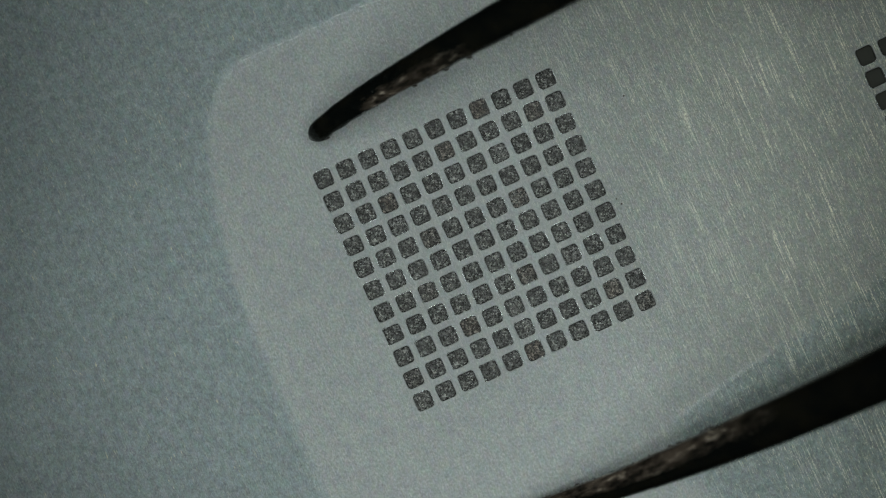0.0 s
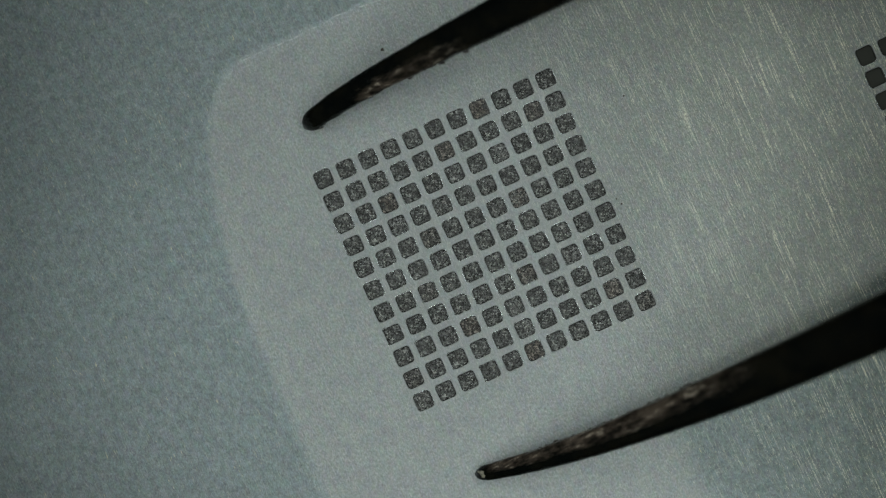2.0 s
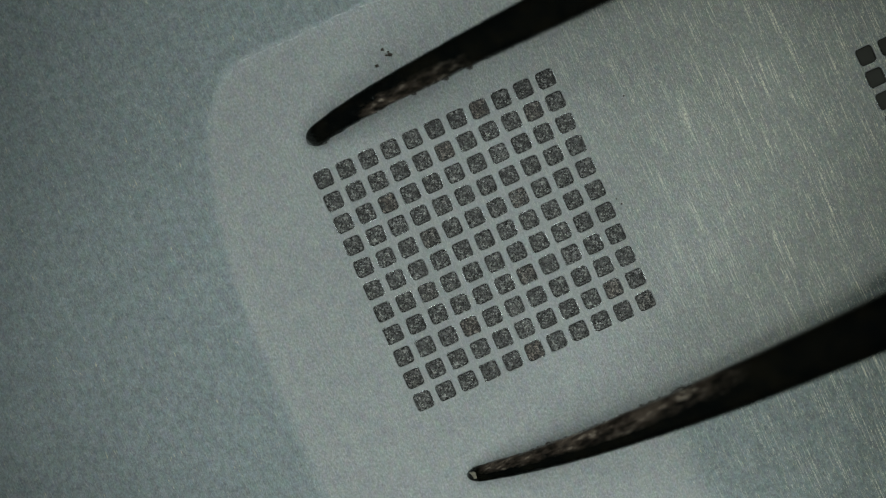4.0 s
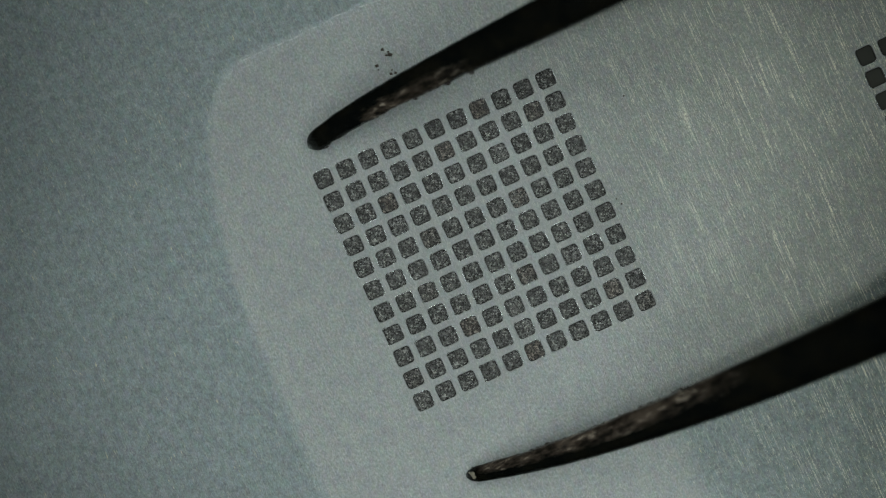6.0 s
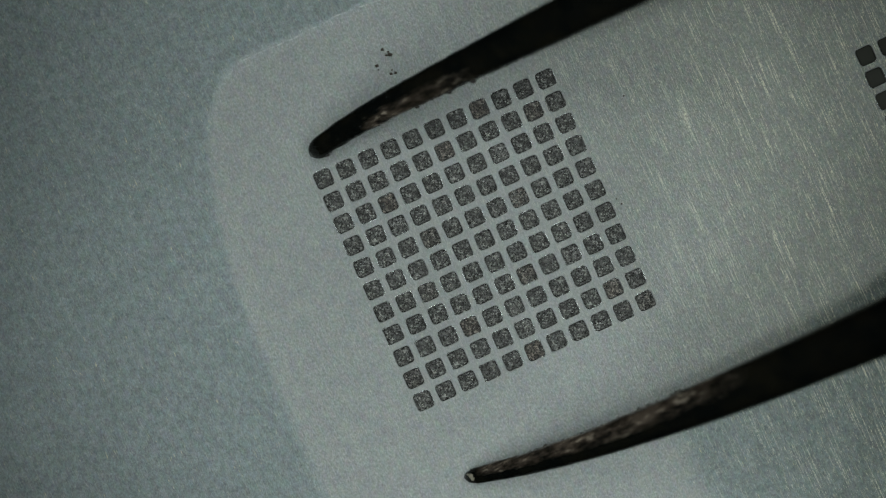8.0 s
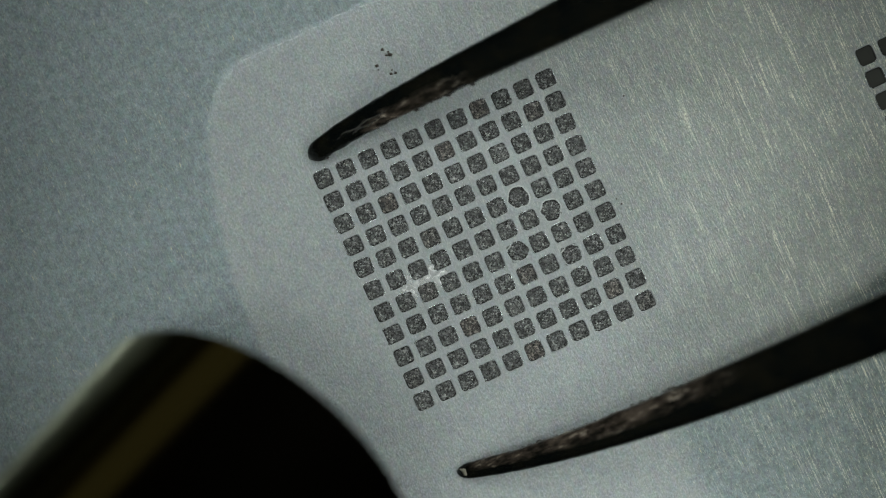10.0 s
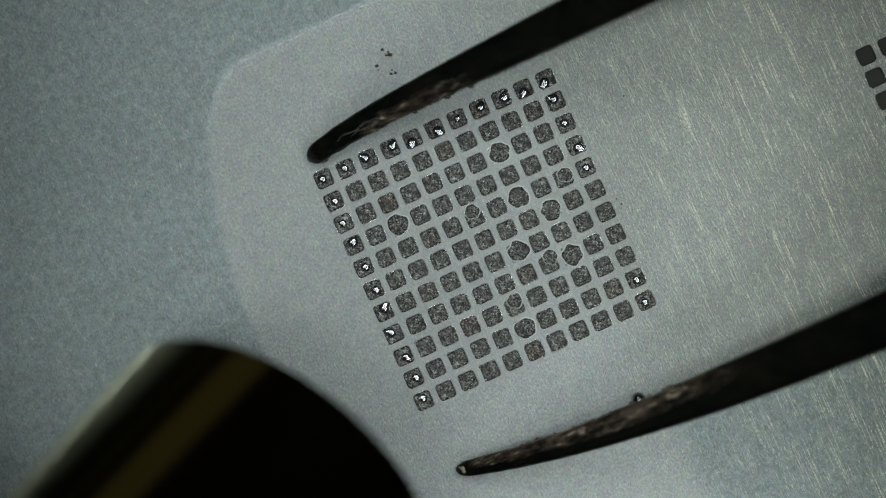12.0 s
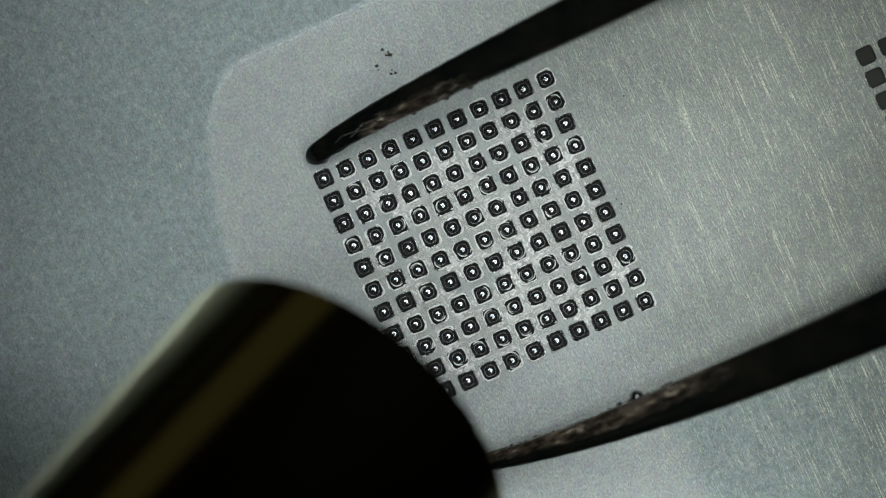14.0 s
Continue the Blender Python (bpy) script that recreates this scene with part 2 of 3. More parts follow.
def lathe(profile, sides, close=True):
    """Turn a closed outline of (radius, z) round the z axis."""
    verts, faces, n = [], [], len(profile)
    for s in range(sides):
        w = 2 * math.pi * s / sides
        verts += [(r * math.cos(w), r * math.sin(w), z) for r, z in profile]
    for s in range(sides):
        t = (s + 1) % sides
        for i in range(n if close else n - 1):
            j = (i + 1) % n
            faces.append((s * n + i, t * n + i, t * n + j, s * n + j))
    return verts, faces


# ---- setting ----
def build_bench():
    bm = bmesh.new()
    bmesh.ops.create_cube(bm, size=1, matrix=Matrix.Translation((0, 0, -0.0151)) @ Matrix.Diagonal((1.2, 0.7, 0.03, 1)))
    bmesh.ops.bevel(bm, geom=list(bm.edges), offset=0.002, segments=2)
    me = bpy.data.meshes.new("bench")
    bm.to_mesh(me)
    me.materials.append(BENCH)
    ob = new("bench", me)
    return tagged(ob, "dark grey work surface under the steel stencil", "bench", kind="structure")


def build_band_light():
    """Added unseen warm light, low behind the stencil, for the olive band on the nozzle."""
    lamp = bpy.data.lights.new("band_light", "AREA")
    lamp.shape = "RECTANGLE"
    lamp.energy, lamp.color, lamp.size, lamp.size_y = BAND_POWER, (1.0, 0.92, 0.38), 0.100, 0.013
    new("band_light", lamp).matrix_world = look(Vector((-0.026, 0.040, 0.0068)), (-0.010, 0.0, 0.0068))


PLATE = 0.10 * MM           # thickness of the stencil
HOLE = 0.178 * MM           # half width of an opening
STEPS = 7                   # points to a rounded corner
LIP = 0.04                  # width of an opening's worn edge, in pitches


def rounded_square(half, radius, steps=STEPS):
    pts = []
    for q in range(4):
        cx, cy = [(1, 1), (-1, 1), (-1, -1), (1, -1)][q]
        for s in range(steps):
            w = math.pi / 2 * (q + s / (steps - 1))
            pts.append((cx * (half - radius) + radius * math.cos(w), cy * (half - radius) + radius * math.sin(w)))
    return pts


def etched_depth(a, b):
    """How far a place (in steps on the plate) lies in the etched, lower part: 0 to 1."""
    c = min(b, 250.0)
    left = -45 - 180 * math.sqrt(max(0.0, 1 - ((c - 250) / 500) ** 2))
    inside = min(a - left, b + 250, 388 + 6 * max(0.0, 640 - b) - a)
    return 1 - min(1.0, max(0.0, (inside + 7) / 14))


def rim_mesh(seed):
    """The worn edge of one opening, with a bead of dried flux along parts of it, and its paste-stained wall."""
    lip = rounded_square(HOLE + LIP * PITCH, (0.13 + LIP * 0.75) * PITCH)
    ring = rounded_square(HOLE, 0.13 * PITCH)
    n, verts, beads = len(ring), [], []
    shift = Vector((seed * 6.7, 0, 0))
    for f, z in ((0.0, 0.0), (0.3, 0.0), (0.6, -0.003), (1.0, -0.010), (1.0, -PLATE / MM)):
        for (x0, y0), (x1, y1) in zip(lip, ring):
            x, y = x0 + (x1 - x0) * f, y0 + (y1 - y0) * f
            p = Vector((x, y, 0)) / HOLE
            bead = max(0.0, noise.noise(p * 2.2 + shift) + 0.5 * noise.noise(p * 7 + shift) - 0.1) if 0 < f < 1 else 0.0
            verts.append((x, y, (z + (0.03 if f < 0.5 else 0.018) * bead) * MM))
            beads.append(bead)
    faces = [(k * n + i, k * n + (i + 1) % n, (k + 1) * n + (i + 1) % n, (k + 1) * n + i) for k in range(4) for i in range(n)]
    me = mesh_of("opening_rim", verts, faces, STEEL)
    me.materials.append(STAINED)
    me.materials.append(WET)
    for k, f in enumerate(faces):
        me.polygons[k].material_index = 1 if k >= 3 * n else 2 if max(beads[i] for i in f) > 0.28 else 0
    return me


def build_stencil():
    """The steel sheet with its fields of rounded openings, in its own axes: x along the rows, y against the columns."""
    verts, faces, index, mask, openings = [], [], {}, [], []

    def vert(a, b, z):
        key = (round(a, 4), round(b, 4), z)
        if key not in index:
            index[key] = len(verts)
            e = etched_depth(a * 43.05, b * 43.05)
            verts.append((a * PITCH, -b * PITCH, (0.0 - 0.003 * MM * e) if z else -PLATE))
            mask.append(e)
        return index[key]

    def cell(a0, b0, a1, b1, hole):
        if not hole:
            faces.append((vert(a0, b1, 1), vert(a1, b1, 1), vert(a1, b0, 1), vert(a0, b0, 1)))
            return
        ca, cb = (a0 + a1) / 2, (b0 + b1) / 2
        lip = rounded_square(HOLE / PITCH + LIP, 0.13 + LIP * 0.75)
        outer = []
        for x, y in lip:
            f = 0.5 / max(abs(x), abs(y))
            outer.append((x * f, y * f))
        corner = STEPS // 2
        for q in range(4):
            cx, cy = [(1, 1), (-1, 1), (-1, -1), (1, -1)][q]
            outer[q * STEPS + corner] = (0.5 * cx, 0.5 * cy)
        n = len(lip)
        for i in range(n):
            j = (i + 1) % n
            quad = []
            for (x, y), z in ((outer[i], 1), (outer[j], 1), (lip[j], 1), (lip[i], 1)):
                quad.append(vert(ca + x, cb - y, z))
            if len(set(quad)) > 2:
                faces.append(tuple(dict.fromkeys(quad)))
        openings.append((ca, cb))

    def field(alines, blines, hole):
        for a0, a1 in zip(alines, alines[1:]):
            for b0, b1 in zip(blines, blines[1:]):
                cell(a0, b0, a1, b1, hole((a0 + a1) / 2, (b0 + b1) / 2))

    def lines(*spans):
        out = []
        for lo, hi, count in spans:
            out += [lo + (hi - lo) * i / count for i in range(count)]
        return out + [spans[-1][1]]

    fine = lines((-0.5, 10.5, 11))
    left = lines((-60, -14, 6), (-14, -0.5, 54))
    right = lines((10.5, 21.9, 24))
    above = lines((-50, -14, 6), (-14, -0.5, 54))
    below = lines((10.5, 20, 38), (20, 30, 12), (30, 70, 6))
    none = lambda a, b: False
    for alines in (left, fine, right):
        for blines in (above, fine, below):
            field(alines, blines, (lambda a, b: True) if alines is fine and blines is fine else none)
    # the next field of openings, empty
    other = lines((21.9, 29.9, 8))
    field(other, lines((4.02, 12.02, 8)), lambda a, b: True)
    field(other, lines((-50, 4.02, 12)), none)
    field(other, lines((12.02, 70, 12)), none)
    field(lines((29.9, 75, 6)), lines((-50, 70, 12)), none)
    # rim of the sheet
    loop = [(-60, -50), (75, -50), (75, 70), (-60, 70)]
    for (a0, b0), (a1, b1) in zip(loop, loop[1:] + loop[:1]):
        faces.append((vert(a0, b0, 1), vert(a1, b1, 1), vert(a1, b1, 0), vert(a0, b0, 0)))
    me = mesh_of("stencil", verts, faces, STEEL, False)
    layer = me.attributes.new("etched", "FLOAT", "POINT")
    layer.data.foreach_set("value", mask)
    ob = new("stencil", me)
    corner = at(573, 317)
    ob.matrix_world = pose(corner.x, corner.y, 0, 0, 0, TURN)
    rims = [rim_mesh(k) for k in range(12)]
    for k, (a, b) in enumerate(openings):
        edge = part("opening_rim", rims[k * 7 % 12], ob)
        edge.location = (a * PITCH, -b * PITCH, -0.003 * MM * etched_depth(a * 43.05, b * 43.05))
    return tagged(ob, "brushed stainless steel stencil with rows of rounded square openings", "stencil")


bench = build_bench()
build_band_light()
stencil = build_stencil()
FRAME = stencil.matrix_world.copy()


# ---- solder ----
def bead_shape():
    """The upper part of a small ball, as points and faces."""
    bm = bmesh.new()
    bmesh.ops.create_icosphere(bm, subdivisions=2, radius=1)
    bmesh.ops.delete(bm, geom=[v for v in bm.verts if v.co.z < -0.3], context="VERTS")
    bm.verts.index_update()
    points, faces = [v.co.copy() for v in bm.verts], [tuple(v.index for v in f.verts) for f in bm.faces]
    bm.free()
    return points, faces


BEAD = bead_shape()


def strew(verts, faces, spots):
    """Add a bead at each (x, y, z, radius)."""
    for x, y, z, r in spots:
        start = len(verts)
        verts += [(x + v.x * r, y + v.y * r, z + v.z * r) for v in BEAD[0]]
        faces += [tuple(start + i for i in f) for f in BEAD[1]]


def powdered(name, verts, faces, spots):
    """A mesh of paste: its flux bed and the powder in it."""
    bed = len(faces)
    strew(verts, faces, spots)
    me = mesh_of(name, verts, faces, PASTE)
    me.materials.append(POWDER)
    for f in me.polygons[bed:]:
        f.material_index = 1
    return me


def paste_mesh(seed):
    """A rounded square slab of flux, full of powder, with an uneven rippled top."""
    rnd = random.Random(seed)
    ring = rounded_square(1.0, 0.4, 5)
    verts, faces, n, levels = [], [], len(ring), 6
    shift = Vector((rnd.random() * 50, rnd.random() * 50, 0))
    wavy = rnd.random()
    row = Vector((math.cos(radians(-TURN)), math.sin(radians(-TURN))))

    def top(x, y):
        p = Vector((x, y, 0))
        ripple = Vector((x * 1.2 + y * 0.5, y * 5.0 - x * 2.0, 0))
        return 0.02 * noise.noise(p * 1.8 + shift) + (0.01 + 0.02 * wavy) * noise.noise(ripple + shift) - 0.02 - 0.02 * abs(noise.noise(p * 3.1 - shift))

    for k in range(levels):
        f = 1 - k / levels
        for x, y in ring:
            z = top(x * f, y * f)
            if k == 0:
                over = max(0.0, 0.085 * noise.noise(Vector((x, y, 0)) * 2.6 + shift) - 0.012)
                f, z = 0.997 + over, -0.009 + 0.16 * over
            verts.append((x * f * HOLE, y * f * HOLE, z * MM))
    verts.append((0, 0, top(0, 0) * MM))
    for k in range(levels - 1):
        for i in range(n):
            j = (i + 1) % n
            faces.append((k * n + i, k * n + j, (k + 1) * n + j, (k + 1) * n + i))
    for i in range(n):
        faces.append(((levels - 1) * n + i, (levels - 1) * n + (i + 1) % n, levels * n))
    base = len(verts)
    verts += [(x * HOLE * 0.997, y * HOLE * 0.997, -PLATE) for x, y in ring]
    for i in range(n):
        j = (i + 1) % n
        faces.append((base + i, base + j, j, i))
    spots = []
    for a in range(14):
        for b in range(14):
            x, y = (a - 6.5 + 0.5 * (b % 2)) * 0.19 + rnd.gauss(0, 0.014), (b - 6.5) * 0.185 + rnd.gauss(0, 0.014)
            x, y = x * row.x - y * row.y, x * row.y + y * row.x
            if max(abs(x), abs(y)) > 0.97 or abs(x) + abs(y) > 1.68:
                continue
            r = 0.0135 + 0.012 * rnd.random()
            spots.append((x * HOLE, y * HOLE, (top(x, y) - 0.004 + 0.009 * rnd.random() - 0.45 * r) * MM, r * MM))
    return powdered("solder_paste", verts, faces, spots)


def ball_mesh(seed):
    """A molten bead: a steep dome, round on top and squarer where the opening holds it, a little uneven."""
    verts, faces, sides, rows = [(0, 0, 0.05 * MM)], [], 32, 16
    shift = Vector((seed * 11.3, 0, 0))
    for k in range(1, rows + 1):
        r = (k / rows) ** 1.2
        power = 2.0 + 1.9 * r ** 7
        for s in range(sides):
            t = 2 * math.pi * s / sides
            c, d = math.cos(t), math.sin(t)
            g = r / (abs(c) ** power + abs(d) ** power) ** (1 / power)
            g *= 1 + 0.07 * r * r * (noise.noise(Vector((c, d, 0)) * 1.6 + shift) - 0.25)
            z = 0.05 - 0.112 * r * r - 0.034 * r ** 6 + 0.014 * r ** 4 * noise.noise(Vector((c * r, d * r, 0)) * 3.2 + shift)
            verts.append((c * g * HOLE * 0.985, d * g * HOLE * 0.985, z * MM))
    for s in range(sides):
        faces.append((0, 1 + s, 1 + (s + 1) % sides))
    for k in range(rows - 1):
        for s in range(sides):
            t = (s + 1) % sides
            o = 1 + k * sides
            faces.append((o + s, o + sides + s, o + sides + t, o + t))
    edge = 1 + (rows - 1) * sides
    base = len(verts)
    verts += [(x * 0.96, y * 0.96, -0.098 * MM) for x, y, z in verts[edge:edge + sides]]
    for s in range(sides):
        t = (s + 1) % sides
        faces.append((edge + s, base + s, base + t, edge + t))
    faces.append(tuple(base + s for s in range(sides))[::-1])
    return mesh_of("solder_ball", verts, faces, SOLDER)


def melt_time(i, j):
    """When the bead of column i, row j has formed: the rim of the field first, the middle last."""
    rnd = random.Random(i * 31 + j)
    d = min(i, j, 10 - i, 10 - j)
    if d > 0:
        return min(13.97, max(13.3, 13.93 - 0.095 * math.hypot(i - 5, j - 6.2) + 0.14 * rnd.random()))
    if i == 10 and j >= 9:
        return 12.35 + 0.25 * rnd.random()
    if j == 0:
        return 12.35 + 0.25 * rnd.random() if i >= 8 else 12.65 + 0.04 * (8 - i) * rnd.random()
    if i == 0:
        return 12.8 + 0.3 * rnd.random() if j < 3 or j > 8 else 13.05 + 0.25 * rnd.random()
    if i == 10:
        return 12.5 + 0.3 * rnd.random() if j <= 3 else 12.95 + 0.3 * rnd.random()
    return 13.4 - 0.045 * i + 0.12 * rnd.random()


def pool_time(i, j):
    """When the first liquid shows through the powder of a rim opening."""
    rnd = random.Random(i * 17 + j * 5)
    if i == 0 or (j == 0 and i >= 9):
        return 11.15 + 0.5 * rnd.random()
    if j == 0:
        return 11.6 + 0.35 * rnd.random()
    if i == 10:
        return 11.6 + 0.3 * rnd.random() if j <= 4 or j >= 9 else 12.6 + 0.2 * rnd.random()
    return 12.95 - 0.06 * i + 0.1 * rnd.random()


def build_solder():
    pastes = [paste_mesh(s) for s in range(9)]
    balls = [ball_mesh(s) for s in range(8)]
    moves = []
    for j in range(11):
        for i in range(11):
            rnd = random.Random(1000 + i * 11 + j)
            spot = FRAME @ Matrix.Translation((i * PITCH, -j * PITCH, 0))
            ob = new("solder_paste", pastes[rnd.randrange(9)])
            turn = pose(0, 0, 0, 0, 0, 180 * rnd.randrange(2))
            ob.matrix_world = spot @ turn
            tagged(ob, "dark grey grainy solder paste filling a stencil opening", "solder paste", "solder in the stencil")
            be = new("solder_ball", balls[rnd.randrange(8)])
            tagged(be, "shiny molten solder ball in a stencil opening", "solder ball", "solder in the stencil")
            be.matrix_world = spot @ turn @ Matrix.Translation((0, 0, -0.155 * MM))
            moves.append((ob, be, spot @ turn, (i, j), melt_time(i, j)))
    return moves


SOLDER_MOVES = build_solder()


# ---- tweezers ----
RISE = 24.0                 # how steeply the arms rise from their tips

def arm_mesh(name, first, last, length, width, seed, bend, scuffed):
    """A tapering curved arm, tip at the origin on the plate, rising towards the grip. Headings in degrees, lengths in plate steps.
    scuffed: how far along the arm its bare brown metal begins and ends."""
    verts, faces, worn, tips, sides, ds = [], [], [], [], 24, 5.0
    count = int(length / ds)
    x = y = 0.0
    shift, inner = Vector((seed * 7.3, 0, 0)), -scuffed[2]
    for k in range(count + 1):
        s = k * ds
        head = radians(last + (first - last) * math.exp(-s / bend[0]) + bend[1] * max(0.0, s - 1100) / 5000)
        w = width(s)
        h = w * 0.85
        rise = s * math.tan(radians(RISE)) + h * 0.5
        side = Vector((-math.sin(head), math.cos(head), 0))
        mid = Vector((x, y, rise))
        for i in range(sides):
            t = 2 * math.pi * i / sides
            c, d = math.cos(t), math.sin(t)
            g = 1 / (abs(c) ** 4.5 + abs(d) ** 4.5) ** (1 / 4.5)
            p = mid + side * (c * g * w / 2) + Vector((0, 0, d * g * h / 2))
            rough = 1.0 if s < 330 else max(0.1, 1 - (s - 330) / 150)
            rough *= 1.0 if c * inner > -0.2 else 0.35
            p += (side * c * abs(c) + Vector((0, 0, 0.35 * d))) * rough * (2.4 * noise.noise(p * 0.05 + shift) + 1.6 * noise.noise(p * 0.17 + shift))
            verts.append(p * PX)
            span = max(0.0, min(1.0, (s - scuffed[0]) / 60)) * max(0.0, min(1.0, (scuffed[1] - s) / 260))
            tips.append(0.1 + 0.3 * max(0.0, min(1.0, (330 - s) / 160)))
            worn.append(span * (1.0 if d > 0 else 0.3) * max(0.0, min(1.0, 0.42 - 1.7 * scuffed[2] * c)))
        x += math.cos(head) * ds
        y += math.sin(head) * ds
    for k in range(count):
        for i in range(sides):
            j = (i + 1) % sides
            faces.append((k * sides + i, k * sides + j, (k + 1) * sides + j, (k + 1) * sides + i))
    faces.append(tuple(range(sides))[::-1])
    faces.append(tuple(count * sides + i for i in range(sides)))
    me = mesh_of(name, verts, faces, TWEEZER)
    me.attributes.new("worn", "FLOAT", "POINT").data.foreach_set("value", worn)
    me.attributes.new("tip", "FLOAT", "POINT").data.foreach_set("value", tips)
    return me


def round_tip(s, tip):
    return math.sqrt(max(0.02, 1 - (1 - min(s, tip) / tip) ** 2))


def upper_width(s):
    return (35.7 + 0.076 * min(s, 500) + 0.053 * max(0, min(s, 2200) - 500)) * round_tip(s, 24)


def lower_width(s):
    return (26.4 + 0.104 * min(s, 500) + 0.069 * max(0, min(s, 2200) - 500)) * round_tip(s, 24)


def build_tweezers():
    root = new("tweezers")
    tagged(root, "blackened steel tweezers with worn brown curved tips", "tweezers")
    one = part("arm", arm_mesh("arm", 42.2, 26.1, 5600, upper_width, 1, (80, -2), (90, 360, 0.9)), root)
    two = part("arm", arm_mesh("arm", 11.6, 26.2, 5600, lower_width, 2, (257, 1), (5, 560, -0.75)), root)
    return root, one, two


def crust_mesh(seed, spots, mat):
    """Small lumps of burnt residue: (x, y, z, radius) in plate steps from the arm's tip."""
    verts, faces = [], []
    bm = bmesh.new()
    bmesh.ops.create_icosphere(bm, subdivisions=2, radius=1)
    base = [v.co.copy() for v in bm.verts]
    tris = [tuple(v.index for v in f.verts) for f in bm.faces]
    bm.free()
    for n, (x, y, z, r) in enumerate(spots):
        start = len(verts)
        for v in base:
            k = 1 + 0.6 * noise.noise(v * 1.4 + Vector((seed * 9 + n * 3.1, 0, 0)))
            verts.append((Vector((x, y, z)) + Vector((v.x * r * 1.5, v.y * r, v.z * r)) * k) * PX)
        faces += [tuple(start + i for i in t) for t in tris]
    return mesh_of("residue", verts, faces, mat)


def edge_spots(first, last, bend, width, sign, start, stop, count, seed):
    """Places along one edge of an arm."""
    rnd = random.Random(seed)
    want = sorted(start + (stop - start) * rnd.random() for _ in range(count))
    out, x, y, s = [], 0.0, 0.0, 0.0
    while want and s < stop + 5:
        head = radians(last + (first - last) * math.exp(-s / bend))
        while want and want[0] <= s:
            want.pop(0)
            w = width(s) * (0.41 + 0.08 * rnd.random())
            z = s * math.tan(radians(RISE)) + width(s) * 0.3 * rnd.random()
            out.append((x - sign * math.sin(head) * w, y + sign * math.cos(head) * w, z + 4, 1.6 + 3.0 * rnd.random() ** 2))
        x += math.cos(head)
        y += math.sin(head)
        s += 1.0
    return out


def top_spots(first, last, bend, width, start, stop, count, seed, side, spread, size):
    """Places on the upper face of an arm, gathered along a line at side, from -1 to 1 of its half width."""
    rnd = random.Random(seed)
    want = sorted(start + (stop - start) * rnd.random() for _ in range(count))
    out, x, y, s = [], 0.0, 0.0, 0.0
    while want:
        head = radians(last + (first - last) * math.exp(-s / bend))
        while want and want[0] <= s:
            want.pop(0)
            w = width(s) * 0.5 * (side + spread * (2 * rnd.random() - 1))
            out.append((x - math.sin(head) * w, y + math.cos(head) * w, s * math.tan(radians(RISE)) + width(s) * 0.85, size * (0.6 + 0.8 * rnd.random())))
        x += math.cos(head)
        y += math.sin(head)
        s += 1.0
    return out


tweezers, arm_one, arm_two = build_tweezers()
part("residue", crust_mesh(1, edge_spots(42.2, 26.1, 80, upper_width, -1, 20, 420, 30, 5), CRUST), arm_one, "burnt flux residue on the arm's edge")
part("residue", crust_mesh(2, edge_spots(11.6, 26.2, 257, lower_width, 1, 15, 430, 44, 6), CRUST), arm_two, "burnt flux residue on the arm's edge")
def streak_mesh(first, last, bend, width, start, stop, side, seed):
    """A thin wavering thread of flux along the upper face of an arm."""
    verts, faces, sides, x, y = [], [], 8, 0.0, 0.0
    rows = 0
    for s in range(stop + 1):
        head = radians(last + (first - last) * math.exp(-s / bend))
        if s >= start and (s - start) % 3 == 0:
            p = Vector((s * 0.045, seed * 3.3, 0))
            off = width(s) * 0.5 * (side + 0.28 * noise.noise(p))
            f = (s - start) / (stop - start)
            r = 2.3 * math.sin(math.pi * min(0.97, max(0.03, f))) ** 0.5 * (0.75 + 0.5 * noise.noise(p * 3.1))
            top = s * math.tan(radians(RISE)) + width(s) * 0.85
            for i in range(sides):
                w = 2 * math.pi * i / sides
                c = off + r * math.cos(w)
                verts.append(Vector((x - math.sin(head) * c, y + math.cos(head) * c, top + 0.8 * r * math.sin(w))) * PX)
            rows += 1
        x += math.cos(head)
        y += math.sin(head)
    for k in range(rows - 1):
        for i in range(sides):
            j = (i + 1) % sides
            faces.append((k * sides + i, k * sides + j, (k + 1) * sides + j, (k + 1) * sides + i))
    faces += [tuple(range(sides))[::-1], tuple((rows - 1) * sides + i for i in range(sides))]
    return mesh_of("flux_streak", verts, faces, MELTED)


STREAKS = [part("flux_streak", streak_mesh(42.2, 26.1, 80, upper_width, a, b, side, k), arm_one, "shiny melted flux streak near the tip")
           for k, (a, b, side) in enumerate(((58, 165, -0.12), (88, 150, -0.42)))]
for n, spot in enumerate(top_spots(11.6, 26.2, 257, lower_width, 5, 24, 3, 9, 0.1, 0.5, 3.0)):
    part("flux_lump", crust_mesh(5 + n, [spot], GUM), arm_two, "pale flux lump on the tip")


